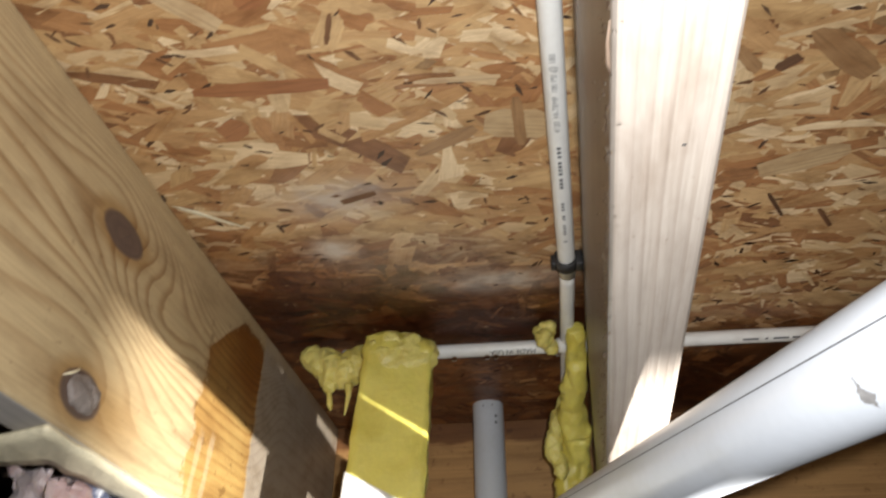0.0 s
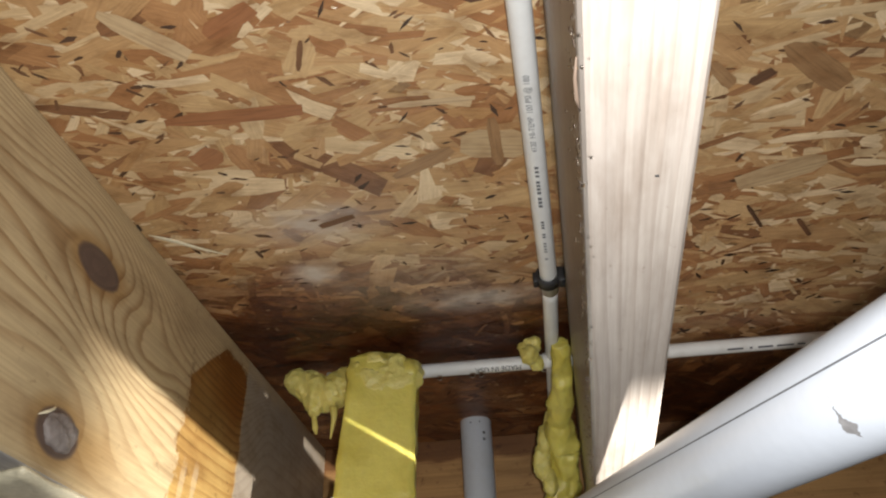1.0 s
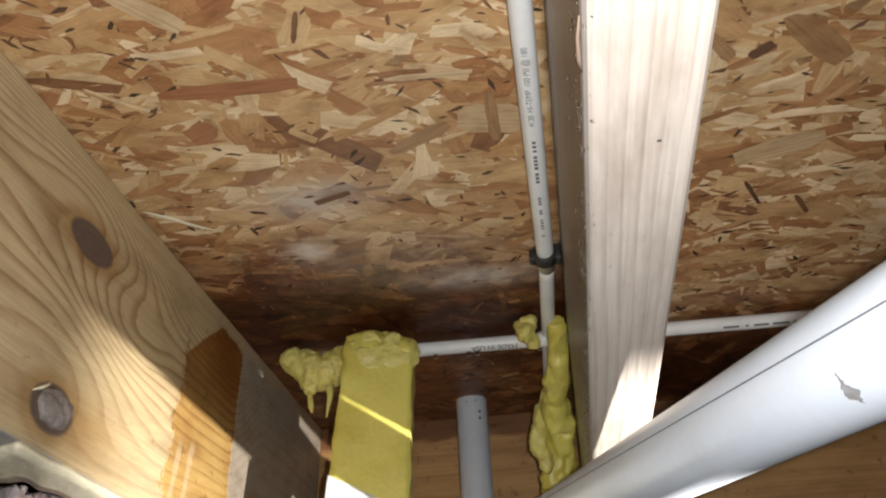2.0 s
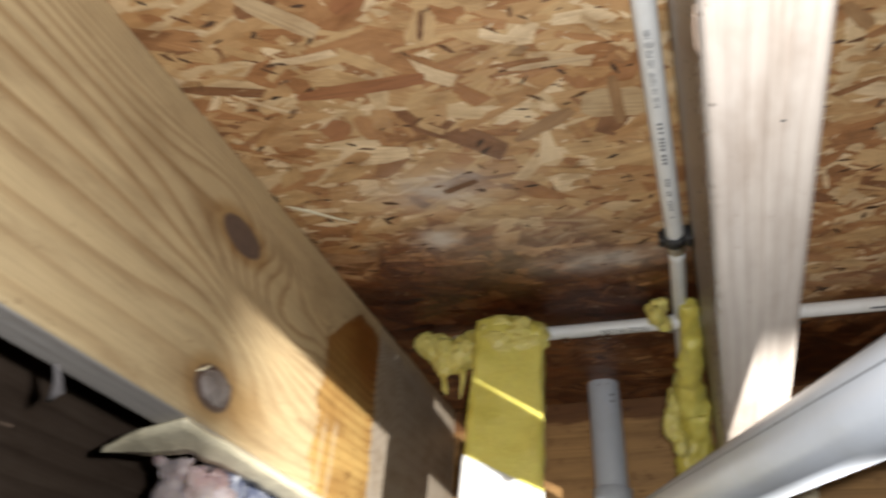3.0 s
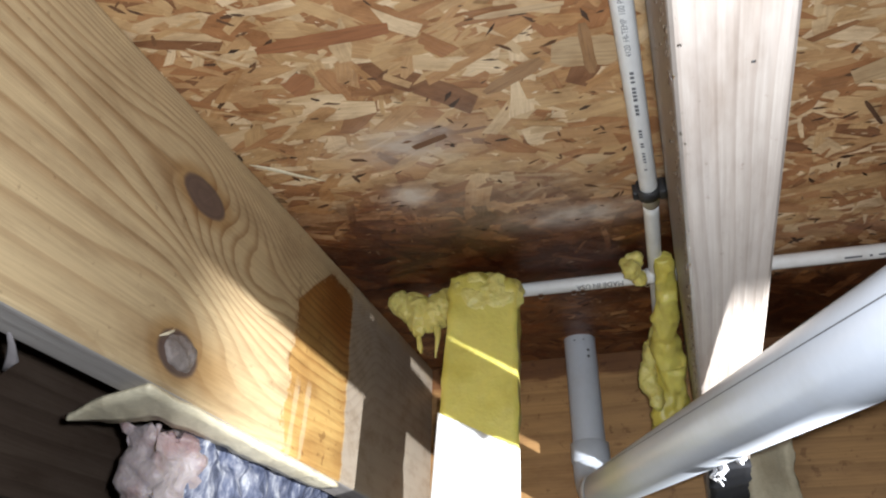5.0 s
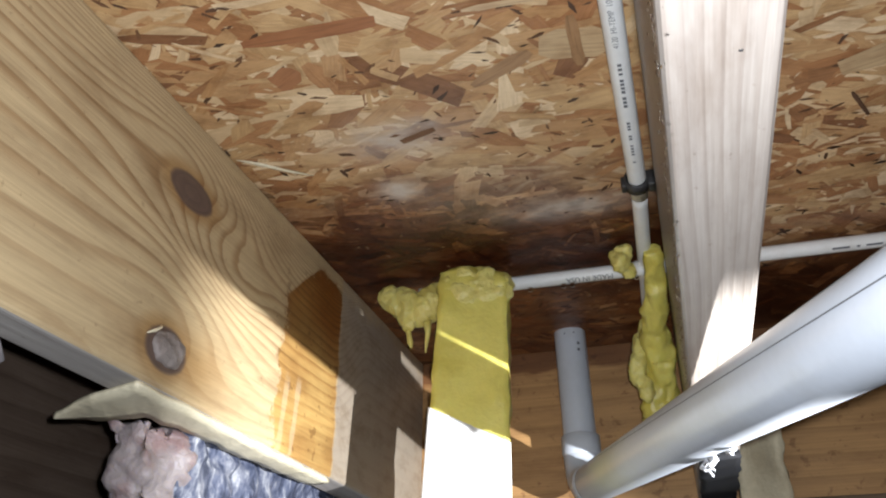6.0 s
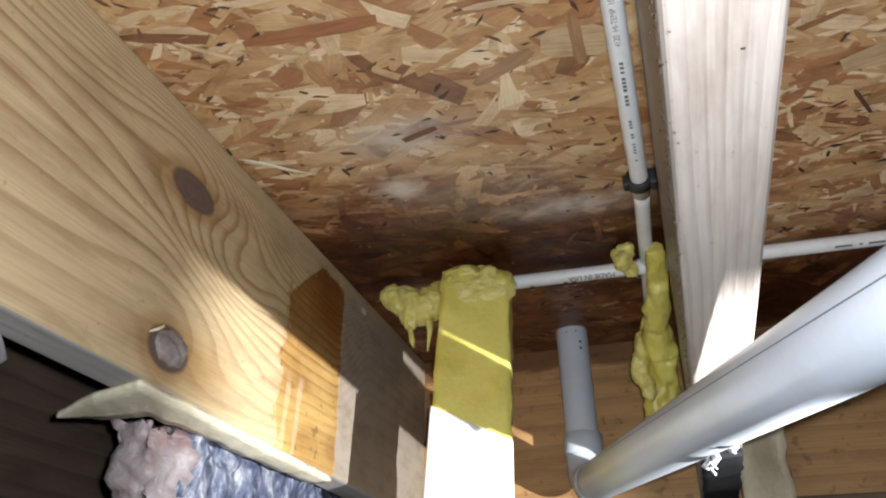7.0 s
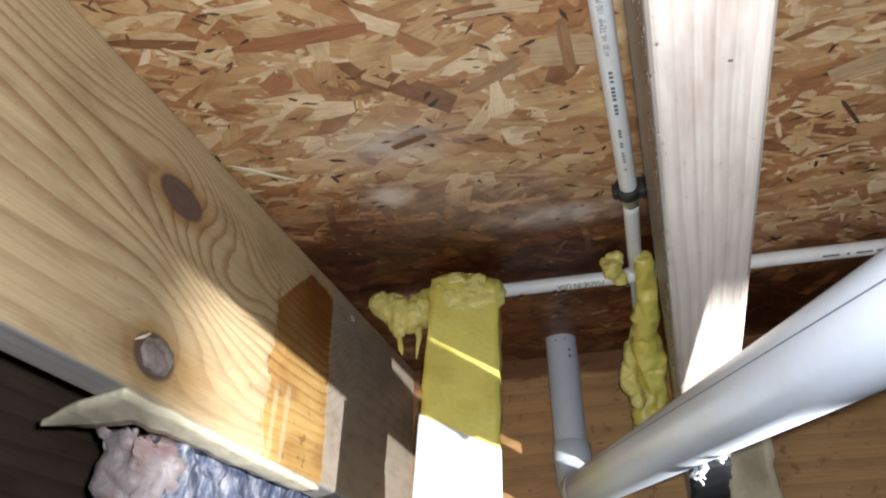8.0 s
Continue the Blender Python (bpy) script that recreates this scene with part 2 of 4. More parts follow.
def osb_material(name, strands):
    m, nt, b = mat(name, 0.42, 0.45)
    co = coords(nt)
    x, y, z = axes(nt, co)
    rnd = nt.nodes.new("ShaderNodeNewGeometry").outputs["Random Per Island"]
    uv = coords(nt, "UV")
    if strands:
        c = ramp(nt, rnd, [(0.0, (0.46, 0.275, 0.125)), (0.13, (0.54, 0.36, 0.175)), (0.27, (0.40, 0.21, 0.09)), (0.38, (0.59, 0.43, 0.24)), (0.5, (0.48, 0.295, 0.135)),
                           (0.60, (0.70, 0.54, 0.33)), (0.72, (0.35, 0.17, 0.07)), (0.82, (0.49, 0.315, 0.145)), (0.90, (0.44, 0.25, 0.105)), (0.945, (0.30, 0.15, 0.065)), (0.98, (0.23, 0.11, 0.05))], "CONSTANT")
        off = M(nt, "MULTIPLY", rnd, 57.0)
        cmb = nt.nodes.new("ShaderNodeCombineXYZ")
        put(nt, cmb.inputs[2], off)
        add = nt.nodes.new("ShaderNodeVectorMath")
        put(nt, add.inputs[0], scaled(nt, uv, (28, 520, 1))), put(nt, add.inputs[1], cmb.outputs[0])
        fib = fuzz(nt, add.outputs[0], 1.0, 4.0, 0.6)
        c = mix(nt, 0.42, c, ramp(nt, fib, [(0.28, (0.6, 0.52, 0.44)), (0.68, (1.18, 1.18, 1.16))]), "MULTIPLY")
        tone = fuzz(nt, scaled(nt, co, (24, 38, 1), (4, 4, 0)), 1.0, 5.0, 0.65)
        c = mix(nt, 0.75, c, ramp(nt, tone, [(0.30, (0.52, 0.42, 0.35)), (0.5, (1.0, 0.97, 0.95)), (0.7, (1.2, 1.2, 1.2))]), "MULTIPLY")
    else:
        fib = fuzz(nt, co, 120.0, 4.0)
        c = ramp(nt, fib, [(0.3, (0.16, 0.08, 0.035)), (0.7, (0.36, 0.22, 0.10))])
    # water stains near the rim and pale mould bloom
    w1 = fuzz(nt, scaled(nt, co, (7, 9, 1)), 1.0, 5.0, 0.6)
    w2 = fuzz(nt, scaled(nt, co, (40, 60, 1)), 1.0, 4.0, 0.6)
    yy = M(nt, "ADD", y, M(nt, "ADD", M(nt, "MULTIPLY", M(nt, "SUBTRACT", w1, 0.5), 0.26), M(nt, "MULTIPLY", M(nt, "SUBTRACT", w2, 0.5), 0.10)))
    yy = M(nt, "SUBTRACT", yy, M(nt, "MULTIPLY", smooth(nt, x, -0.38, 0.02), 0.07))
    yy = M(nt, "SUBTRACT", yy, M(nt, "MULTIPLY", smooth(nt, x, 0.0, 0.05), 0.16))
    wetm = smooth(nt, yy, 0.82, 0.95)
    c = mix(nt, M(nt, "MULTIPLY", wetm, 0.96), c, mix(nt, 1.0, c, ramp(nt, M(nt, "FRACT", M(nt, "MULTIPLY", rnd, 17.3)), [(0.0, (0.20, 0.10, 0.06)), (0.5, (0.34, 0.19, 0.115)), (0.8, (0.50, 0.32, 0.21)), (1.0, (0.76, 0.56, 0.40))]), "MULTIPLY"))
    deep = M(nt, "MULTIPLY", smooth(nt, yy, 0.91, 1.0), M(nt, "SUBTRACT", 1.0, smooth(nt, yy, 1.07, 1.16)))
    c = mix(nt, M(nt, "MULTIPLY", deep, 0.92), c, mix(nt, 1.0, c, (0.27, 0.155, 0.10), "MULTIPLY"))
    for cx, cy, rx, ry, amt in ((-0.240, 0.905, 0.020, 0.017, 1.0), (-0.215, 0.825, 0.055, 0.028, 0.7), (-0.09, 0.985, 0.060, 0.018, 0.75), (-0.17, 0.93, 0.10, 0.05, 0.22)):
        g, _ = spot_mask(nt, x, y, cx, cy, rx, ry, M(nt, "MULTIPLY", M(nt, "SUBTRACT", w2, 0.45), 2.4))
        c = mix(nt, M(nt, "MULTIPLY", g, amt), c, (0.58, 0.51, 0.43))
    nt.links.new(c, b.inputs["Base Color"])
    nt.links.new(M(nt, "SUBTRACT", 0.5, M(nt, "MULTIPLY", fib, 0.22)), b.inputs["Roughness"])
    bump(nt, b, fib, 0.4, 0.0015)
    return m


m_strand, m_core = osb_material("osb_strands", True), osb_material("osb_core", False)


def glint_material(name, a, b2, rough):
    m, nt, b = mat(name, rough, 0.6)
    rnd = nt.nodes.new("ShaderNodeNewGeometry").outputs["Random Per Island"]
    x, y, z = axes(nt, coords(nt))
    c = mix(nt, rnd, a, b2)
    fib = fuzz(nt, scaled(nt, coords(nt, "UV"), (26, 420, 1), (rough * 40, 3, 0)), 1.0, 4.0, 0.65)
    c = mix(nt, 0.75, c, ramp(nt, fib, [(0.28, (0.55, 0.47, 0.40)), (0.5, (1.0, 0.97, 0.95)), (0.72, (1.2, 1.18, 1.15))]), "MULTIPLY")
    blot = fuzz(nt, scaled(nt, coords(nt), (30, 45, 1), (2, 9, 0)), 1.0, 4.0)
    c = mix(nt, smooth(nt, blot, 0.45, 0.7, 0.6), c, mix(nt, 1.0, c, (0.68, 0.58, 0.50), "MULTIPLY"))
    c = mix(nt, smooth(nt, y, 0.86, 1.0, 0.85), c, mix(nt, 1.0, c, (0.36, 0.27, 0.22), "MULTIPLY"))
    nt.links.new(c, b.inputs["Base Color"])
    return m


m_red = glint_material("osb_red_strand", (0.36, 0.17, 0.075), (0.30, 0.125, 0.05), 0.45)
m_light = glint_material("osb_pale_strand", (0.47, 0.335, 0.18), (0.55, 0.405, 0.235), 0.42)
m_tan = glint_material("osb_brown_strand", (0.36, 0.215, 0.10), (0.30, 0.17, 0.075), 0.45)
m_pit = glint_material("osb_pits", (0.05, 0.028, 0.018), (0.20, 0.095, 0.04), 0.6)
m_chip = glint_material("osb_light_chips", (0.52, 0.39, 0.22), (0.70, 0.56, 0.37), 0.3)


def plain(name, colour, dirt, rough=0.4, scale=14.0, amount=0.5, spec=0.5, sss=0.0, bumpy=0.1, fine=180.0, speck=0.35):
    m, nt, b = mat(name, rough, spec)
    co = coords(nt)
    n1, n2 = fuzz(nt, co, scale, 5.0, 0.6), fuzz(nt, co, fine, 3.0)
    c = mix(nt, smooth(nt, n1, 0.42, 0.78, amount), colour, dirt)
    c = mix(nt, speck, c, ramp(nt, n2, [(0.3, (0.75, 0.75, 0.75)), (0.7, (1.12, 1.12, 1.12))]), "MULTIPLY")
    nt.links.new(c, b.inputs["Base Color"])
    if sss:
        b.inputs["Subsurface Weight"].default_value = sss
        b.inputs["Subsurface Radius"].default_value = (0.012, 0.009, 0.003)
        b.inputs["Subsurface Scale"].default_value = 0.6
    bump(nt, b, M(nt, "ADD", n2, n1), bumpy, 0.003)
    return m


m_pvc = plain("white_pvc", (0.53, 0.555, 0.59), (0.44, 0.445, 0.44), 0.32, 16, 0.5, bumpy=0.02, speck=0.1)
m_cpvc = plain("cream_cpvc", (0.74, 0.73, 0.69), (0.56, 0.53, 0.47), 0.38, 30, 0.5, bumpy=0.02, speck=0.1)
m_black = plain("black_plastic", (0.018, 0.017, 0.017), (0.05, 0.045, 0.04), 0.5)
m_film = plain("dull_black_film", (0.014, 0.014, 0.016), (0.035, 0.033, 0.033), 0.8, spec=0.25)
m_scuff = plain("pipe_scuff", (0.20, 0.19, 0.185), (0.32, 0.31, 0.30), 0.6, 90, 0.6)
m_smear = plain("pipe_smear", (0.50, 0.50, 0.50), (0.6, 0.6, 0.6), 0.5)
m_ink = plain("black_ink", (0.12, 0.12, 0.125), (0.22, 0.22, 0.22), 0.6)
m_yellow = plain("wet_yellow_fibreglass", (0.66, 0.575, 0.13), (0.43, 0.33, 0.03), 0.38, 13, 0.85, sss=0.2, bumpy=0.3, fine=170, speck=0.2)
m_foam = plain("yellow_fibreglass_tuft", (0.66, 0.575, 0.17), (0.40, 0.31, 0.04), 0.45, 40, 0.8, sss=0.2, bumpy=0.35, fine=170, speck=0.25)
m_kraft = plain("stained_facing_paper", (0.56, 0.49, 0.33), (0.40, 0.31, 0.17), 0.7, 18, 0.6, bumpy=0.3)
m_wrapwhite = plain("torn_white_wrap", (0.62, 0.62, 0.63), (0.40, 0.37, 0.36), 0.4, 40, 0.6, bumpy=0.3)
m_glare = plain("torch_glare_white", (0.80, 0.79, 0.74), (0.70, 0.67, 0.58), 0.5, 20, 0.5, bumpy=0.1, speck=0.12)
m_cream = plain("split_sapwood", (0.70, 0.62, 0.43), (0.52, 0.43, 0.25), 0.55, 30, 0.5, bumpy=0.3)
m_rot = plain("weathered_knot", (0.24, 0.20, 0.175), (0.085, 0.065, 0.052), 0.65, 60, 0.8, bumpy=0.6)
m_soil = plain("crawl_space_soil", (0.12, 0.085, 0.06), (0.06, 0.043, 0.03), 0.95, 6, 0.8, bumpy=0.8, fine=60)
m_block = plain("concrete_block", (0.30, 0.29, 0.27), (0.20, 0.19, 0.17), 0.9, 5, 0.7, bumpy=0.5, fine=90)
m_pink = plain("pinkish_fibre", (0.30, 0.255, 0.245), (0.17, 0.085, 0.075), 0.5, 30, 0.85, sss=0.15, bumpy=0.5, fine=120)
m_foil = plain("grey_lint", (0.20, 0.18, 0.175), (0.09, 0.075, 0.07), 0.7)


def wrap_material():
    """Printed belly wrap: blue print worn through to white, with pink fibre."""
    m, nt, b = mat("printed_wrap", 0.32, 0.5)
    co = coords(nt)
    x, y, z = axes(nt, co)
    n1 = fuzz(nt, scaled(nt, co, (70, 75, 30)), 1.0, 6.0, 0.68)
    n2 = fuzz(nt, scaled(nt, co, (90, 90, 90), (2, 2, 2)), 1.0, 4.0)
    c = ramp(nt, n1, [(0.34, (0.015, 0.017, 0.025)), (0.44, (0.05, 0.058, 0.09)), (0.51, (0.095, 0.105, 0.15)), (0.58, (0.20, 0.205, 0.235)), (0.68, (0.46, 0.46, 0.47))])
    c = mix(nt, smooth(nt, y, 0.86, 1.02, 0.6), c, mix(nt, 1.0, c, (0.62, 0.64, 1.0), "MULTIPLY"))
    nt.links.new(c, b.inputs["Base Color"])
    bump(nt, b, n1, 0.5, 0.004)
    return m


m_wrap = wrap_material()
m_water, nt, b = mat("water", 0.02)
b.inputs["Transmission Weight"].default_value, b.inputs["IOR"].default_value = 1.0, 1.33
b.inputs["Base Color"].default_value = (1, 1, 1, 1)

# ---- mesh helpers ----
def mesh_ob(name, bm, materials, parent=None, label="", smooth_faces=False):
    me = bpy.data.meshes.new(name)
    bm.normal_update()
    bm.to_mesh(me)
    bm.free()
    for m in materials if isinstance(materials, (list, tuple)) else [materials]:
        me.materials.append(m)
    if smooth_faces:
        me.polygons.foreach_set("use_smooth", [len(p.vertices) < 6 for p in me.polygons])
    ob = new(name, me)
    if parent:
        ob.parent = parent
    if label:
        ob["label"] = label
    return ob


def part(name, bm, material, parent, label="", smooth_faces=True):
    return mesh_ob(name, bm, material, parent, label, smooth_faces)


def empty(name, at=(0, 0, 0)):
    ob = new(name)
    ob.empty_display_size = 0.05
    ob.location = at
    return ob


def box(lo, hi, bevel=0.0, segments=2, cuts=None):
    bm = bmesh.new()
    bmesh.ops.create_cube(bm, size=1.0)
    lo, hi = Vector(lo), Vector(hi)
    for v in bm.verts:
        v.co = Vector([lo[i] + (v.co[i] + 0.5) * (hi[i] - lo[i]) for i in range(3)])
    if bevel:
        bmesh.ops.bevel(bm, geom=list(bm.edges), offset=bevel, segments=segments, profile=0.5, affect="EDGES")
    return bm


def sweep(points, radii, sides=24, jitter=0.0, seed=0, flat=1.0, bm=None, caps=True, freq=30.0, twist=None):
    """A tube along points, with a radius at each, roughened by noise. flat: its height against its width."""
    bm = bm or bmesh.new()
    pts = [Vector(p) for p in points]
    rings, ref = [], Vector((0.0, 0.0, 1.0))
    for i, p in enumerate(pts):
        d = (pts[min(i + 1, len(pts) - 1)] - pts[max(i - 1, 0)]).normalized()
        if abs(d.dot(ref)) > 0.9:
            ref = Vector((1.0, 0.0, 0.0)) if abs(d.x) < 0.8 else Vector((0, 1, 0))
        a = d.cross(ref).normalized()
        c = a.cross(d).normalized()
        ring = []
        for k in range(sides):
            t = 2 * math.pi * k / sides
            off = a * math.cos(t) + c * math.sin(t) * flat
            r = radii[i]
            if jitter:
                q = p + off * r
                r *= 1 + jitter * (noise.noise(q * freq + Vector((seed, 0, 0))) + 0.5 * noise.noise(q * freq * 2.7 + Vector((0, seed, 0))))
            ring.append(bm.verts.new(p + off * r))
        rings.append(ring)
    for r0, r1 in zip(rings, rings[1:]):
        for k in range(sides):
            bm.faces.new((r0[k], r0[(k + 1) % sides], r1[(k + 1) % sides], r1[k]))
    if caps:
        bm.faces.new(rings[0][::-1])
        bm.faces.new(rings[-1])
    bmesh.ops.recalc_face_normals(bm, faces=bm.faces)
    return bm


def line_points(a, b, n):
    a, b = Vector(a), Vector(b)
    return [a.lerp(b, i / (n - 1)) for i in range(n)]


def roughen(bm, amount, freq, seed=0):
    bm.normal_update()
    s = Vector((seed * 3.1, seed * 1.7, seed))
    moves = [(v, v.normal * amount * (noise.noise(v.co * freq + s) + 0.5 * noise.noise(v.co * freq * 2.6 + s) + 0.25 * noise.noise(v.co * freq * 6 + s))) for v in bm.verts]
    for v, d in moves:
        v.co += d
    return bm


def grid_box(lo, hi, step):
    """A closed box whose faces are cut into small squares."""
    bm = box(lo, hi)
    size = [hi[i] - lo[i] for i in range(3)]
    for axis in range(3):
        n = max(1, int(size[axis] / step))
        for k in range(1, n):
            at = Vector((0, 0, 0))
            at[axis] = lo[axis] + size[axis] * k / n
            normal = Vector((0, 0, 0))
            normal[axis] = 1
            bmesh.ops.bisect_plane(bm, geom=bm.verts[:] + bm.edges[:] + bm.faces[:], plane_co=at, plane_no=normal)
    return bm


# ---- the large structure ----
CEIL, BOTTOM, RIM = 1.0, 0.765, 1.378
tagged(mesh_ob("ground", box((-3.0, -3.0, -0.1), (3.0, 1.7, 0.0)), m_soil), "bare brown soil floor of the crawl space", "ground", kind="structure")
tagged(mesh_ob("wall_north", box((-3.0, RIM - 0.10, 0.0), (3.0, RIM + 0.12, 0.7265), 0.004), m_block), "grey concrete block foundation wall under the sill", "wall", kind="structure")
tagged(mesh_ob("wall_south", box((-3.0, -3.2, 0.0), (3.0, -3.0, CEIL), 0.004), m_block), "grey concrete block foundation wall", "wall", kind="structure")
tagged(mesh_ob("wall_west", box((-3.2, -3.2, 0.0), (-3.0, 1.7, CEIL), 0.004), m_block), "grey concrete block foundation wall", "wall", kind="structure")
tagged(mesh_ob("wall_east", box((3.0, -3.2, 0.0), (3.2, 1.7, CEIL), 0.004), m_block), "grey concrete block foundation wall", "wall", kind="structure")
sill = mesh_ob("trim_sill_plate", box((-3.0, RIM - 0.05, 0.727), (3.0, RIM + 0.09, BOTTOM), 0.003), m_sill)
tagged(sill, "brown wooden sill plate on the foundation wall", "sill plate", kind="structure")
rim = mesh_ob("wall_rim_joist", box((-3.0, RIM, BOTTOM + 0.0005), (3.0, RIM + 0.038, CEIL - 0.0005), 0.002), m_rim)
tagged(rim, "brown water-stained wooden rim board closing the joist bays", "rim joist", kind="structure")


def subfloor():
    """The OSB sheet: a slab, and under it the overlapping strands pressed into its face."""
    rng = random.Random(7)
    verts, faces, uvs, idx = [], [], [], []
    def add_box(lo, hi):
        s = len(verts)
        for z in (lo[2], hi[2]):
            verts.extend([(lo[0], lo[1], z), (hi[0], lo[1], z), (hi[0], hi[1], z), (lo[0], hi[1], z)])
        for q in ((0, 3, 2, 1), (4, 5, 6, 7), (0, 1, 5, 4), (1, 2, 6, 5), (2, 3, 7, 6), (3, 0, 4, 7)):
            faces.append([s + k for k in q]), uvs.extend([(0, 0)] * 4), idx.append(1)
    add_box((-3.0, -3.0, CEIL), (3.0, 1.7, CEIL + 0.018))
    def strand(cx, cy, dense):
        length = rng.choice((rng.uniform(0.02, 0.05), rng.uniform(0.035, 0.085), rng.uniform(0.05, 0.11)))
        width = min(length * 0.6, rng.choice((rng.uniform(0.003, 0.009), rng.uniform(0.007, 0.017), rng.uniform(0.013, 0.029))))
        ang = rng.gauss(0.12, 0.42) if rng.random() < 0.78 else rng.uniform(-1.6, 1.6)
        n = 5
        skew, bend = rng.uniform(-0.4, 0.4), rng.uniform(-0.06, 0.06)
        top, low = [], []
        for k in range(n):
            u = (k / (n - 1) - 0.5) * length
            w = width * 0.5 * (1 - (0.75 if k in (0, n - 1) else 0.12) * rng.random())
            curve = bend * length * (1 - (2 * u / length) ** 2)
            top.append((u + skew * w + rng.uniform(-0.003, 0.003), curve + w))
            low.append((u - skew * w + rng.uniform(-0.003, 0.003), curve - w))
        loop = low + top[::-1]
        ca, sa = math.cos(ang), math.sin(ang)
        base = CEIL - 0.0003 - rng.random() * 0.0015
        tx, ty = rng.gauss(0, 0.010), rng.gauss(0, 0.016)
        s = len(verts)
        for u, v in loop:
            x, y = cx + u * ca - v * sa, cy + u * sa + v * ca
            verts.append((x, y, min(CEIL - 0.0002, base + u * tx + v * ty)))
        faces.append(list(range(s + len(loop) - 1, s - 1, -1)))
        uvs.extend(loop[::-1])
        idx.append(0)
    for x0, x1, y0, y1, count in ((-0.37, 0.0, 0.46, RIM, 4300), (0.036, 0.46, 0.40, RIM, 3900), (-0.78, -0.404, 0.5, RIM, 1800)):
        for _ in range(count):
            strand(rng.uniform(x0, x1), rng.uniform(y0, y1), True)
    def bold(level, cx, cy, length, width, ang, shade):
        """A strand that stands out in its tone, lying on top of the others."""
        n, low, top = 6, [], []
        for k in range(n):
            u = (k / (n - 1) - 0.5) * length
            w = width * 0.5 * (rng.uniform(0.35, 0.8) if k in (0, n - 1) else rng.uniform(0.85, 1.05))
            low.append((u + rng.uniform(-0.1, 0.1) * width, -w)), top.append((u + rng.uniform(-0.1, 0.1) * width, w))
        loop, ca, sa, s = low + top[::-1], math.cos(ang), math.sin(ang), len(verts)
        verts.extend([(cx + u * ca - v * sa, cy + u * sa + v * ca, CEIL - 0.0023 - 0.00012 * level) for u, v in loop])
        faces.append(list(range(s + len(loop) - 1, s - 1, -1)))
        uvs.extend(loop[::-1])
        idx.append(shade)
    PALE, DARK, RED, TAN = 6, 2, 4, 5
    for level, row in enumerate(((0.184, 0.828, 0.072, 0.026, -0.28, PALE), (0.150, 0.714, 0.019, 0.010, -0.63, DARK), (0.187, 0.710, 0.069, 0.021, 0.8, TAN), (0.121, 0.706, 0.031, 0.011, 0.95, TAN),
                (-0.086, 0.694, 0.064, 0.006, 0.05, PALE), (-0.232, 0.681, 0.103, 0.015, 0.05, RED), (-0.261, 0.598, 0.061, 0.016, 0.81, PALE), (-0.202, 0.597, 0.043, 0.016, -0.43, RED),
                (-0.270, 0.722, 0.027, 0.022, -0.5, RED), (-0.046, 0.748, 0.049, 0.034, 0.19, PALE), (-0.045, 0.746, 0.056, 0.010, 1.57, TAN), (-0.194, 0.823, 0.035, 0.008, -0.29, DARK),
                (-0.105, 0.760, 0.057, 0.015, -0.46, TAN), (-0.166, 0.633, 0.028, 0.004, 1.94, DARK), (0.170, 0.887, 0.041, 0.004, 1.12, DARK), (0.217, 0.913, 0.034, 0.005, 1.08, DARK))):
        bold(level, *row)
    def chip(cx, cy, shade):
        n = rng.choice((4, 5, 6))
        a0, ln = rng.gauss(0.1, 0.7), (rng.uniform(0.002, 0.011) if shade == 2 else rng.uniform(0.0015, 0.006))
        base = CEIL - 0.0021
        loop = []
        for k in range(n):
            t = 2 * math.pi * k / n
            u, v = ln * math.cos(t) * rng.uniform(0.5, 1), ln * rng.uniform(0.08, 0.32) * math.sin(t)
            loop.append((u, v))
        s = len(verts)
        for u, v in loop:
            verts.append((cx + u * math.cos(a0) - v * math.sin(a0), cy + u * math.sin(a0) + v * math.cos(a0), base + rng.uniform(-0.0003, 0.0003)))
        faces.append(list(range(s + n - 1, s - 1, -1)))
        uvs.extend(loop[::-1])
        idx.append(shade)
    for x0, x1 in ((-0.368, 0.0), (0.038, 0.44)):
        for _ in range(420):
            chip(rng.uniform(x0, x1), rng.uniform(0.46, RIM), 2)
        for _ in range(240):
            chip(rng.uniform(x0, x1), rng.uniform(0.46, RIM), 3)
    me = bpy.data.meshes.new("ceiling")
    me.from_pydata(verts, [], faces)
    layer = me.uv_layers.new(name="UVMap")
    layer.data.foreach_set("uv", [c for uv in uvs for c in uv])
    me.polygons.foreach_set("material_index", idx)
    for m in (m_strand, m_core, m_pit, m_chip, m_red, m_tan, m_light):
        me.materials.append(m)
    return tagged(new("ceiling", me), "tan oriented strand board subfloor, water-stained dark by the rim", "subfloor", kind="structure")


subfloor()


def joist(x_face, material, label, y0=-2.9, width=0.038):
    """A board on edge whose left face stands at x_face."""
    bm = box((0, y0, 0), (width, RIM - 0.0005, CEIL - BOTTOM - 0.0005), 0.0038, 3)
    ob = mesh_ob("floor_joist", bm, material)
    ob.location = (x_face, 0, BOTTOM)
    for p in ob.data.polygons:
        p.use_smooth = False
    return tagged(ob, label, "floor joist", group="floor joists")


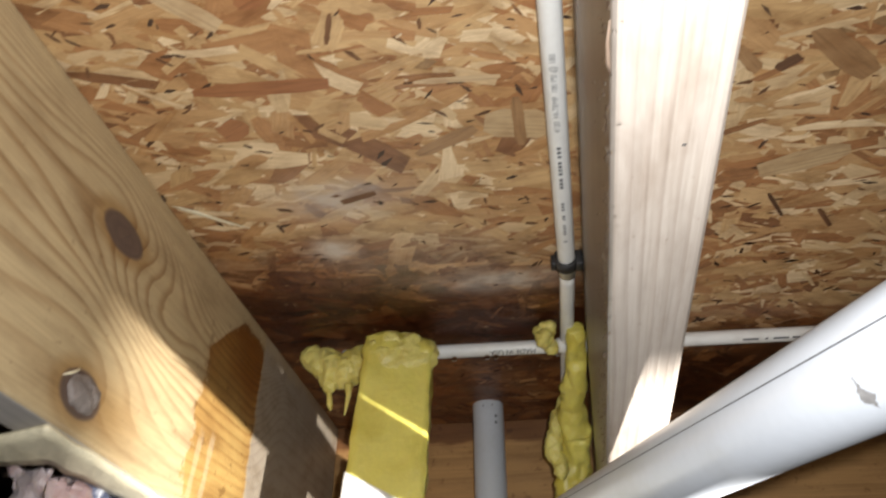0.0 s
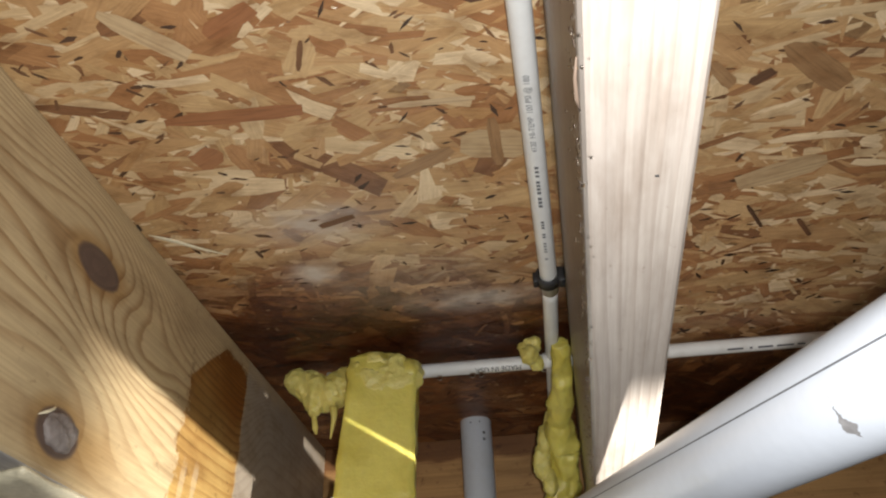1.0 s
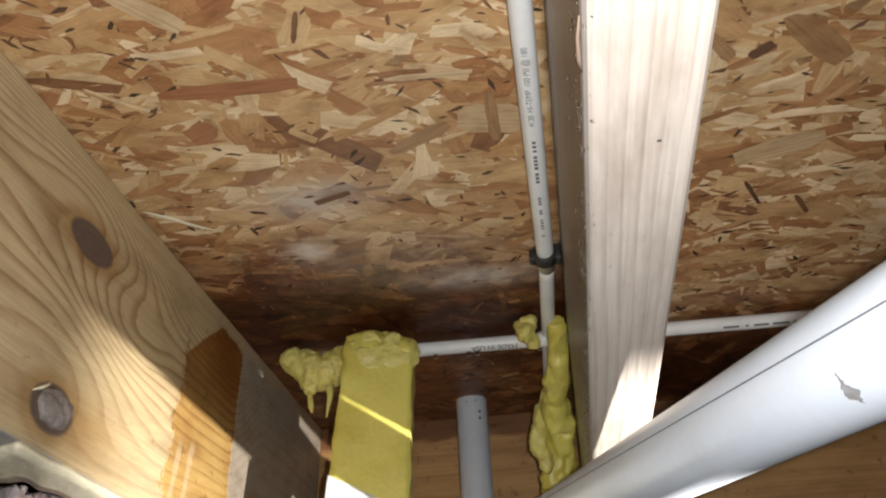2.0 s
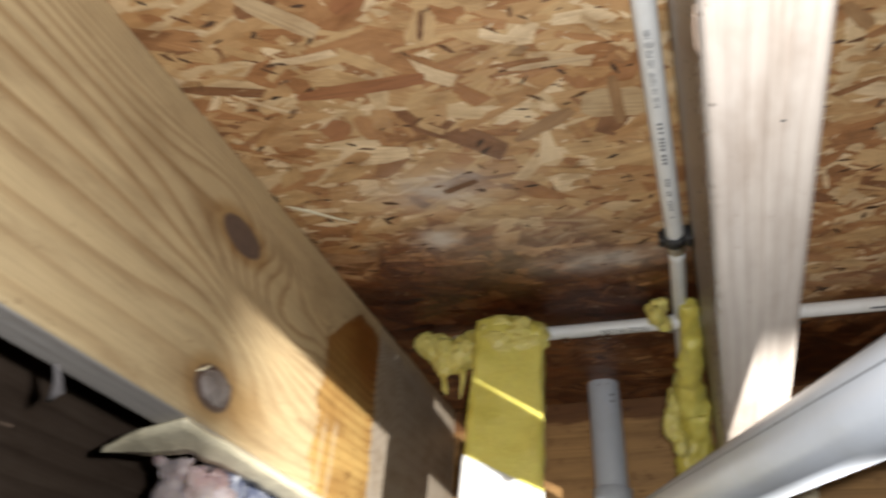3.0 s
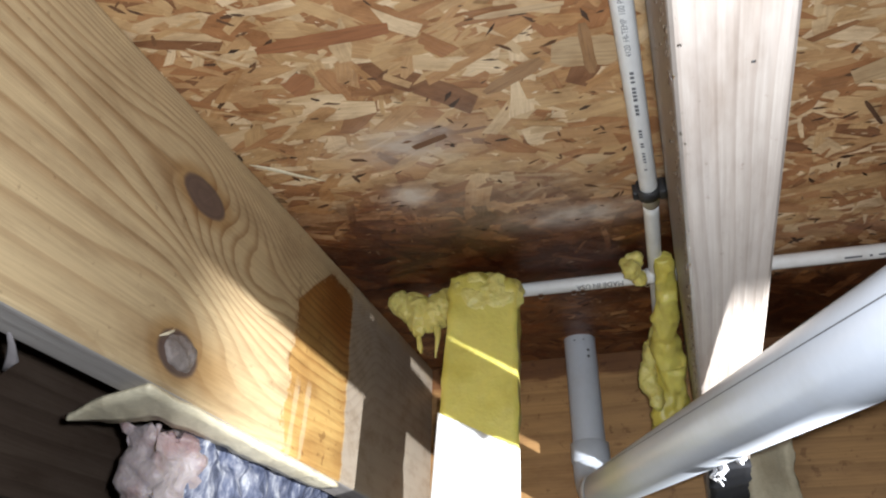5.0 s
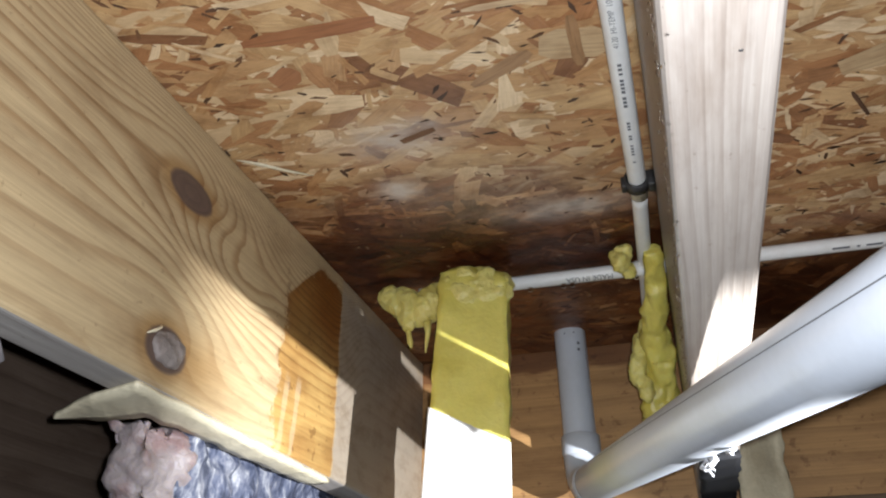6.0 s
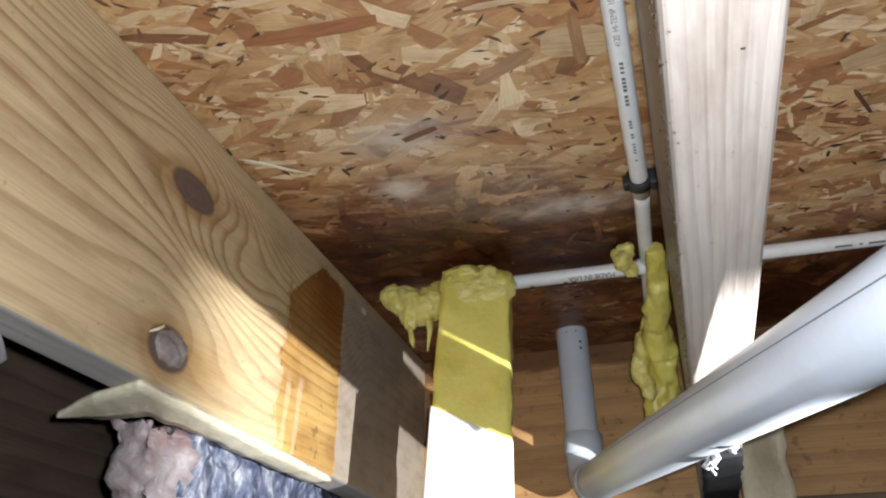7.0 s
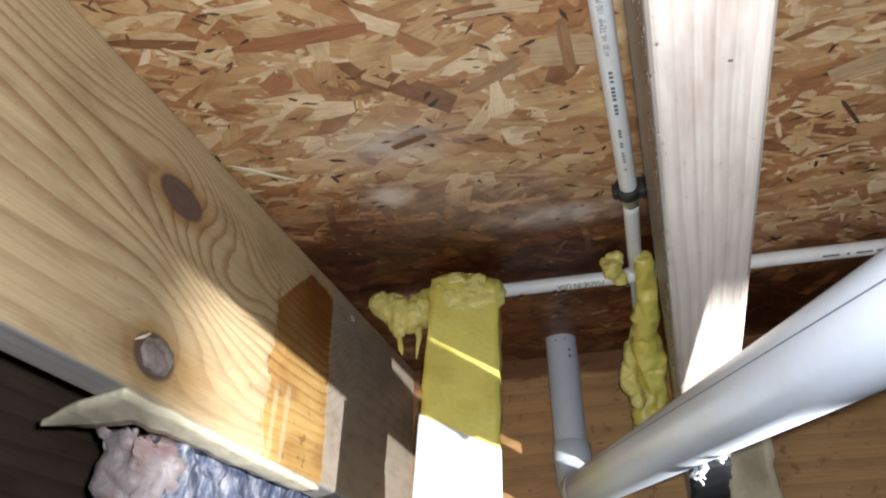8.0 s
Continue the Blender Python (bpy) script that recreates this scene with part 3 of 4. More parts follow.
joist_left = joist(-0.406, m_pine, "yellow pine floor joist with knots and a brown water stain")
joist_left.data.materials.append(m_grey)
for p in joist_left.data.polygons:
    p.material_index = 1 if p.normal.z < -0.8 else 0
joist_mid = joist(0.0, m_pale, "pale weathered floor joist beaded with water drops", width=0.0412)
# the face beside the pipes takes a darker, smoother grey pine
joist_mid.data.materials.append(m_sidegrey)
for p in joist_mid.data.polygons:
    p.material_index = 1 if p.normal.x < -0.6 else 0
# joists of the neighbouring bays, in a darker pine than the two near ones
joist(-0.812, m_dark, "dark wooden floor joist in the next bay")
joist(-1.218, m_dark, "dark wooden floor joist in the next bay")
joist(0.406, m_dark, "dark wooden floor joist in the next bay")
joist(0.812, m_dark, "dark wooden floor joist in the next bay")

# loose knot and torn grain on the yellow joist
bm = bmesh.new()
bmesh.ops.create_icosphere(bm, subdivisions=4, radius=1.0)
for v in bm.verts:
    v.co = Vector((v.co.x * 0.006, v.co.y * 0.019, v.co.z * 0.0135))
roughen(bm, 0.003, 60, 4)
knot = part("knot", bm, m_rot, joist_left, "grey weathered loose knot")
knot.location = (0.038, 0.764, 0.031)
bm = sweep([(0.0375, 0.737, 0.034), (0.0402, 0.743, 0.038), (0.0408, 0.748, 0.042), (0.0385, 0.752, 0.046)], [0.0006, 0.0018, 0.0014, 0.0004], 8, 0.4, 1, 0.7, freq=120)
part("torn_grain", bm, m_cream, joist_left, "frayed torn grain beside the knot")

bm = sweep([(-0.0002, 0.452, 0.003), (-0.0009, 0.460, 0.002), (-0.0007, 0.468, 0.001), (0.0002, 0.474, 0.001)], [0.0003, 0.0006, 0.0007, 0.0003], 8, 0.4, 2, 0.6, freq=200)
part("lifted_splinter", bm, m_dark, joist_mid, "dark lifted splinter on the edge")
bm = sweep([(0.026, 0.512, 0.0004), (0.0275, 0.512, 0.0002)], [0.0007, 0.0007], 8)
part("nail_head", bm, m_black, joist_mid, "tiny dark nail head")

sliver = mesh_ob("wood_sliver", sweep([(0, 0, 0.002), (0.018, 0.012, 0.0008), (0.038, 0.028, 0.0), (0.058, 0.043, 0.0005)], [0.0012, 0.0026, 0.002, 0.0005], 10, 0.3, 4, 0.4, freq=80), m_cream, smooth_faces=True)
sliver.location = (-0.3655, 0.812, 0.9965)
tagged(sliver, "pale wooden sliver against the strand board by the joist", "splinter")

# ---- water pipes ----
def tube(name, pts, r, material, parent, label="", sides=28):
    return part(name, sweep(pts, [r] * len(pts), sides), material, parent, label)


CR = 0.00795
long_pipe = tagged(empty("water_pipe", (-0.0165, 0.9, 0.985)), "cream plastic water pipe clipped along the pale joist", "water pipe", group="water pipes")
tube("pipe", line_points((0.003, -1.5, 0), (0.0005, 0.06, 0), 48), CR + 0.0003, m_cpvc, long_pipe)
tube("pipe_end", line_points((0.0005, 0.058, 0.0015), (-0.010, 0.33, 0.0015), 16), CR - 0.0004, m_cpvc, long_pipe)
cross_pipe = tagged(empty("water_pipe", (0.0, 1.115, 0.983)), "cream plastic water pipe crossing the joists, dripping", "water pipe", group="water pipes")
tube("pipe", line_points((-0.285, -0.007, 0), (1.1, 0.027, 0), 48), CR, m_cpvc, cross_pipe)
tube("coupling", line_points((-0.033, -0.0016, 0), (-0.022, -0.001, 0), 2), CR + 0.0012, m_cpvc, cross_pipe)


def writing(text, size, m, parent, material):
    cu = bpy.data.curves.new("printing", "FONT")
    cu.body, cu.size, cu.align_x, cu.align_y = text, size, "CENTER", "CENTER"
    tmp = new("printing_source", cu)
    me = bpy.data.meshes.new_from_object(tmp.evaluated_get(bpy.context.evaluated_depsgraph_get()))
    bpy.data.objects.remove(tmp)
    me.materials.append(material)
    ob = new("printing", me)
    ob.parent, ob.matrix_local = parent, m
    ob["label"] = "small black printing"
    return ob


def bars(spans, height, m, parent, material):
    bm = bmesh.new()
    for a, c in spans:
        vs = [bm.verts.new(p) for p in ((a, -height / 2, 0), (c, -height / 2, 0), (c, height / 2, 0), (a, height / 2, 0))]
        bm.faces.new(vs)
    ob = part("printing", bm, material, parent, "small black printing", False)
    ob.matrix_local = m
    return ob


def face_frame(at, right, normal):
    r, n = Vector(right).normalized(), Vector(normal).normalized()
    r = (r - n * r.dot(n)).normalized()
    u = n.cross(r)
    m = Matrix((r, u, n)).transposed().to_4x4()
    m.translation = Vector(at)
    return m


NL = Vector((-0.10, 0.0, -1.0)).normalized()
def on_long(y):
    return Vector((0.0015, y, 0)) + NL * (CR + 0.0009)
writing("4120  HI-TEMP  100 PSI @ 180", 0.0062, face_frame(on_long(-0.200), (0, -1, 0), NL), long_pipe, m_ink)
bars([(-0.028, -0.0245), (-0.023, -0.0195), (-0.018, -0.0145), (-0.010, -0.0065), (-0.005, -0.002), (-0.0005, 0.0025), (0.004, 0.007), (0.012, 0.0145), (0.017, 0.020), (0.022, 0.025)], 0.0030, face_frame(on_long(-0.118), (0, -1, 0), NL), long_pipe, m_ink)
bars([(-0.030, -0.028), (-0.018, -0.016), (-0.014, -0.0115), (-0.0095, -0.007), (-0.005, -0.003), (0.005, 0.0075), (0.009, 0.0115), (0.019, 0.0215), (0.023, 0.0255), (0.027, 0.030)], 0.0026, face_frame(on_long(-0.040), (0, -1, 0), NL), long_pipe, m_ink)
CD = Vector((1.46, 0.0358, 0)).normalized()
NP = -CD.cross(Vector((0.0, 0.77, -0.62))).normalized()
def on_cross(x):
    return Vector((x, x * 0.0245, 0)) + NP * (CR + 0.0005)
writing("MADE IN USA", 0.0086, face_frame(on_cross(-0.084) + NP * 0.0008, -CD, NP), cross_pipe, m_ink)
bars([(-0.05, -0.048), (-0.038, -0.030), (-0.026, -0.008), (-0.004, 0.012), (0.018, 0.021), (0.028, 0.045)], 0.0022, face_frame(on_cross(0.215), -CD, NP), cross_pipe, m_ink)

clip = tagged(empty("pipe_clip", (-0.0165, 0.935, 0.985)), "black plastic pipe clip nailed to the pale joist", "pipe clip")
ring = bmesh.new()
N = 32
loops = []
for r, y in ((0.0115, -0.0075), (0.0115, 0.0075), (0.0086, 0.0075), (0.0086, -0.0075)):
    loops.append([ring.verts.new((r * math.cos(2 * math.pi * k / N), y, r * math.sin(2 * math.pi * k / N))) for k in range(N)])
for a in range(4):
    for k in range(N):
        ring.faces.new((loops[a][k], loops[a][(k + 1) % N], loops[(a + 1) % 4][(k + 1) % N], loops[(a + 1) % 4][k]))
bmesh.ops.recalc_face_normals(ring, faces=ring.faces)
bmesh.ops.bevel(ring, geom=[e for e in ring.edges if len({round(v.co.y, 5) for v in e.verts}) == 1], offset=0.0008, segments=2, affect="EDGES")
part("ring", ring, m_black, clip)
part("lug", box((-0.0145, -0.006, -0.007), (-0.0095, 0.006, 0.004), 0.0012), m_black, clip)
part("nail_block", box((0.0095, -0.007, -0.009), (0.0163, 0.007, 0.007), 0.0012), m_black, clip)

# ---- drain ----
DR, RUN = 0.0211, 0.0232
drain = tagged(empty("drain_pipe", (-0.1345, 1.319, 0.79)), "white plastic drain pipe with elbow running under the joists", "drain pipe")
part("riser", sweep(line_points((-0.003, -0.001, 0.226), (0.0, 0.0, 0.03), 14), [DR] * 14, 40, caps=False), m_pvc, drain)
AX = (Vector((0.1245, 0.468, 0.6892)) - Vector((-0.1345, 1.319, 0.79))).normalized()
bend = []
for k in range(13):
    t = k / 12
    p0, p1, p2 = Vector((0, 0, 0.045)), Vector((0, 0, 0.0)), AX * 0.045
    bend.append(p0 * (1 - t) ** 2 + p1 * 2 * t * (1 - t) + p2 * t * t)
part("elbow", sweep(bend, [DR + 0.0022] * 13, 40, caps=False), m_pvc, drain)
part("collar", sweep([(0, 0, 0.066), (0, 0, 0.064), (0, 0, 0.042), (0, 0, 0.038)], [DR + 0.0002, DR + 0.0036, DR + 0.0038, DR + 0.002], 40, caps=False), m_pvc, drain)
part("collar", sweep([AX * 0.036, AX * 0.040, AX * 0.064, AX * 0.066], [DR + 0.002, DR + 0.0038, DR + 0.0036, RUN + 0.0002], 40, caps=False), m_pvc, drain)
part("run", sweep(line_points(AX * 0.03, AX * 2.6, 52), [RUN] * 52, 48), m_pvc, drain)


def on_run(s, deg, lift=0.0003):
    """A place on the long run: s metres along it, deg round it, 0 at the top, positive towards the pale joist's far side."""
    side = AX.cross(Vector((0, 0, 1))).normalized()
    up = side.cross(AX).normalized()
    return AX * s + (up * math.cos(radians(deg)) + side * math.sin(radians(deg))) * (RUN + lift)


def pipe_patch(name, s0, s1, d0, d1, material, label, seed=0, ragged=0.0, n=24, climb=0.0):
    bm = bmesh.new()
    rng = random.Random(seed)
    rows = []
    for i in range(n):
        s = s0 + (s1 - s0) * i / (n - 1)
        a = d0 + (rng.random() - 0.5) * ragged * (d1 - d0)
        c = d1 + (rng.random() - 0.5) * ragged * (d1 - d0)
        rows.append([bm.verts.new(on_run(s, climb * (s - s0) + a + (c - a) * k / 3)) for k in range(4)])
    for r0, r1 in zip(rows, rows[1:]):
        for k in range(3):
            bm.faces.new((r0[k], r0[k + 1], r1[k + 1], r1[k]))
    return part(name, bm, material, drain, label)


def scuff_mark(s0, d0, d1, width, material, label, seed, lean=0.0):
    """A scrape round the pipe: thin at one end, broad and ragged in its middle, running out to a point."""
    rng, bm, rows, n = random.Random(seed), bmesh.new(), [], 22
    for i in range(n):
        t = i / (n - 1)
        half = width * (0.10 + 0.9 * math.exp(-((t - 0.55) / 0.22) ** 2)) * min(1.0, 5 * (1 - t) + 0.05)
        mid = s0 + lean * (t - 0.5) + 0.0006 * rng.uniform(-1, 1)
        d = d0 + (d1 - d0) * t
        rows.append([bm.verts.new(on_run(mid - half * rng.uniform(0.6, 1.1), d)), bm.verts.new(on_run(mid, d)), bm.verts.new(on_run(mid + half * rng.uniform(0.6, 1.1), d))])
    for r0, r1 in zip(rows, rows[1:]):
        for k in range(2):
            bm.faces.new((r0[k], r0[k + 1], r1[k + 1], r1[k]))
    return part("scuff", bm, material, drain, label)


pipe_patch("print_line", 0.1, 1.1, 50, 52, m_ink, "thin grey print line", climb=50.0)
scuff_mark(0.7968, 117, 153, 0.0042, m_scuff, "dark grey scrape mark", 2, -0.002)
scuff_mark(0.7985, 104, 117, 0.0030, m_smear, "pale grey smear", 9)
scuff_mark(0.8309, 108, 121, 0.0016, m_smear, "pale grey smear", 12)

for dz, dx in ((0.186, 0.0125), (0.177, 0.0125), (0.200, -0.004), (0.201, 0.008)):
    bm = bmesh.new()
    bmesh.ops.create_circle(bm, cap_ends=True, segments=10, radius=0.0022 if abs(dx) > 0.01 else 0.0012)
    mark = part("ink_mark", bm, m_ink, drain, "small black ink mark", False)
    nn = Vector((dx, -math.sqrt(DR * DR - dx * dx), 0)).normalized()
    mark.matrix_local = face_frame(Vector((-0.003, -0.001, dz)) + nn * (DR + 0.0004), (1, 0, 0), nn)

# ---- insulation ----
def tuft(lumps, seed, fine=0.0022):
    """Matted fibre: overlapping soft lumps (x, y, z, rx, ry, rz), ragged at two scales."""
    bm = bmesh.new()
    for k, (x, y, z, rx, ry, rz) in enumerate(lumps):
        made = bmesh.ops.create_icosphere(bm, subdivisions=4, radius=1.0)["verts"]
        for v in made:
            n = v.co.normalized()
            q = Vector((n.x * rx, n.y * ry, n.z * rz)) + Vector((seed + k * 3.7, k * 1.3, seed))
            swell = 1 + 0.30 * noise.noise(q * 38) + 0.18 * noise.noise(q * 110)
            v.co = Vector((x + n.x * rx * swell, y + n.y * ry * swell, z + n.z * rz * swell)) + n * fine * noise.noise(q * 330)
    me = bpy.data.meshes.new("tuft_source")
    bm.to_mesh(me)
    bm.free()
    tmp = new("tuft_source", me)
    skin = tmp.modifiers.new("skin", "REMESH")
    skin.mode, skin.voxel_size = "VOXEL", 0.0016
    fused = bpy.data.meshes.new_from_object(tmp.evaluated_get(bpy.context.evaluated_depsgraph_get()))
    bpy.data.objects.remove(tmp)
    bm = bmesh.new()
    bm.from_mesh(fused)
    bmesh.ops.smooth_vert(bm, verts=bm.verts, factor=0.5, use_axis_x=True, use_axis_y=True, use_axis_z=True)
    return roughen(bm, 0.0016, 120, seed)


batt = tagged(empty("insulation_strip", (-0.209, 1.085, 0.99)), "wet yellow fibreglass strip hanging from the cross pipe", "insulation")
bm = grid_box((-0.037, -0.026, -0.40), (0.037, 0.020, -0.010), 0.0062)
for v in bm.verts:
    k = -v.co.z / 0.4
    v.co.x += (-0.010 if v.co.x > 0 else -0.024 + 0.0003 * v.co.x) * k - 0.002
    v.co.y -= 0.02 * k
roughen(bm, 0.0042, 22, 2)
for v in bm.verts:
    if v.co.z > -0.035:
        v.co += Vector((noise.noise(v.co * 60) * 0.006, noise.noise(v.co * 55 + Vector((5, 0, 0))) * 0.006, noise.noise(v.co * 50 + Vector((0, 9, 0))) * 0.01))
part("strip", bm, m_yellow, batt)
batt.rotation_euler = (0, 0, radians(11))
# white sheet added over the lower strip, painting in the torch's burnt-out light
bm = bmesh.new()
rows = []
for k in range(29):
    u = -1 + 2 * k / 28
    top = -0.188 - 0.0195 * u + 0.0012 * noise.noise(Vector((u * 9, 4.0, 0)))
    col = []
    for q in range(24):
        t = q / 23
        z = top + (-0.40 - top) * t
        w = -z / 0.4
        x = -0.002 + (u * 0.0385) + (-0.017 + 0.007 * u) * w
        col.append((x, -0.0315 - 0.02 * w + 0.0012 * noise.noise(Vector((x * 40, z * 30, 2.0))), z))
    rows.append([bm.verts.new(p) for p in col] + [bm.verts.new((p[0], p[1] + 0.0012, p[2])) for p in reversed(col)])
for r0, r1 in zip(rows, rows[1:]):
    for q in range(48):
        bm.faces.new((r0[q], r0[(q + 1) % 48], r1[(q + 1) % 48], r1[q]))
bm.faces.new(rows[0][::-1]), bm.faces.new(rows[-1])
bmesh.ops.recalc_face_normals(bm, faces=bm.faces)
part("glare_sheet", bm, m_glare, batt, "white sheet standing in for torch glare on the lower part")


part("matted_top", tuft([(-0.032, -0.012, -0.022, 0.012, 0.018, 0.016), (-0.012, -0.014, -0.016, 0.017, 0.018, 0.015), (0.010, -0.012, -0.014, 0.016, 0.018, 0.013), (0.029, -0.010, -0.022, 0.012, 0.016, 0.013), (-0.002, -0.018, -0.036, 0.034, 0.013, 0.026)], 11, 0.0015), m_foam, batt)
clump = tagged(empty("insulation_clump", (-0.288, 1.10, 0.968)), "wet yellow fibreglass clump with dripping strands on the pipe", "insulation")
part("matted_fibre", tuft([(-0.030, 0.0, 0.010, 0.015, 0.014, 0.013), (-0.012, -0.002, 0.002, 0.020, 0.017, 0.021), (0.008, 0.0, -0.006, 0.019, 0.016, 0.023), (0.026, 0.002, 0.000, 0.019, 0.016, 0.020), (0.040, 0.0, 0.008, 0.014, 0.014, 0.016), (-0.008, -0.002, -0.018, 0.011, 0.011, 0.015)], 5), m_foam, clump)
part("strand", sweep([(-0.006, 0, -0.02), (-0.008, 0, -0.035), (-0.006, 0, -0.048), (-0.004, 0, -0.055)], [0.005, 0.003, 0.0035, 0.0012], 10, 0.4, 3, freq=90), m_foam, clump)
part("strand", sweep([(0.014, 0, -0.02), (0.016, 0, -0.038), (0.014, 0, -0.052), (0.013, 0, -0.062)], [0.006, 0.003, 0.0022, 0.0008], 10, 0.4, 8, freq=90), m_foam, clump)

wad = tagged(empty("insulation_wad", (-0.022, 1.20, 0.94)), "yellow fibreglass wad stuffed beside the pale joist", "insulation")
pts = [(0.010, -0.135, 0.040), (0.009, -0.105, 0.026), (0.006, -0.07, 0.008), (0.002, -0.03, -0.008), (-0.002, 0.0, -0.030), (-0.004, 0.02, -0.06), (-0.005, 0.035, -0.09), (-0.004, 0.045, -0.125)]
rad = [0.009, 0.012, 0.0135, 0.015, 0.018, 0.019, 0.020, 0.017]
path, girth = [], []
for i in range(len(pts) - 1):
    for k in range(12):
        path.append(Vector(pts[i]).lerp(Vector(pts[i + 1]), k / 12) + Vector((0.003 * noise.noise(Vector((i + k / 12, 0, 5.0))), 0, 0)))
        girth.append((rad[i] + (rad[i + 1] - rad[i]) * k / 12) * 1.02)
part("roll", roughen(sweep(path, girth, 56, 0.38, 4, freq=34), 0.0022, 95, 6), m_yellow, wad)
part("flap", tuft([(-0.020, -0.004, -0.020, 0.009, 0.010, 0.020), (-0.025, -0.003, -0.048, 0.010, 0.010, 0.022), (-0.018, -0.002, -0.072, 0.009, 0.010, 0.016), (-0.012, -0.004, 0.004, 0.006, 0.008, 0.014)], 12), m_foam, wad)
part("top_tuft", tuft([(-0.025, -0.128, 0.032, 0.011, 0.012, 0.011), (-0.020, -0.122, 0.046, 0.011, 0.012, 0.009), (-0.030, -0.116, 0.046, 0.007, 0.010, 0.007), (-0.017, -0.114, 0.028, 0.008, 0.010, 0.010)], 14), m_foam, wad)

# facing paper and dark wrap beside the end of the pale joist
paper = tagged(empty("facing_paper", (0.074, 1.25, 0.80)), "beige insulation facing paper hanging beside the pale joist", "insulation paper")
bm = grid_box((-0.030, -0.004, -0.16), (0.026, 0.010, 0.05), 0.006)
for v in bm.verts:
    v.co.y += 0.012 * math.sin(v.co.x * 70) + 0.01 * noise.noise(v.co * 20)
    if v.co.x > 0.015:
        v.co.x += 0.004 * noise.noise(v.co * 60)
part("sheet", roughen(bm, 0.002, 45, 8), m_kraft, paper)
shade = tagged(empty("black_wrap", (0.02, 1.22, 0.755)), "black plastic wrap scrap under the pale joist end", "wrap")
bm = grid_box((-0.017, -0.150, 0.001), (0.020, 0.105, 0.0095), 0.006)
for v in bm.verts:
    if v.co.z < 0.008:
        v.co += Vector((noise.noise(v.co * 45) * 0.004, noise.noise(v.co * 40 + Vector((3, 0, 0))) * 0.006, noise.noise(v.co * 30 + Vector((0, 7, 0))) * 0.004))
part("sheet", bm, m_film, shade)

# torn white scraps stuck under the drain run
for s, deg, ln, seed in ((0.456, 196, 0.008, 1), (0.466, 198, 0.013, 2), (0.473, 197, 0.010, 3), (0.52, 190, 0.004, 4)):
    p = on_run(s, deg, 0.0) + Vector((-0.1345, 1.319, 0.79))
    bm = sweep([(0, 0, 0.004), (0.002, 0, -ln * 0.3), (-0.002, 0.001, -ln * 0.7), (0.001, 0, -ln)], [0.005, 0.006, 0.005, 0.0015], 14, 0.9, seed, 0.3, freq=170)
    scrap = mesh_ob("torn_scrap", bm, m_wrapwhite, smooth_faces=True)
    scrap.location = p
    tagged(scrap, "torn white scrap stuck under the drain pipe", "scrap", group="torn scraps")

# ---- wrap, splinter and bits at the yellow joist ----
wrap = tagged(empty("belly_wrap", (-0.4245, 0.95, 0.735)), "crumpled blue and white printed insulation wrap below the yellow joist", "wrap")
bm = grid_box((-0.028, -0.085, -0.22), (0.012, 0.42, 0.045), 0.006)
for v in bm.verts:
    k = (v.co.z + 0.2) / 0.26
    v.co.x += 0.016 * noise.noise(Vector((v.co.y * 26, v.co.z * 12, 1.0))) + 0.006 * noise.noise(v.co * 70)
    v.co.y += 0.02 * noise.noise(Vector((v.co.z * 18, 3.0, v.co.x * 20))) * (1 if v.co.y < 0 else 0.3)
    if v.co.y < -0.06:
        v.co.z += 0.5 * (v.co.y + 0.06) * k
part("sheet", roughen(bm, 0.005, 34, 3), m_wrap, wrap)
bm = grid_box((-0.026, -0.136, -0.15), (0.010, -0.055, 0.028), 0.0045)
for v in bm.verts:
    v.co.y += 0.35 * (0.03 - v.co.z) * 0.6
part("fibre_lump", roughen(roughen(bm, 0.013, 30, 21), 0.0055, 95, 4), m_pink, wrap, "pinkish-white matted fibre")
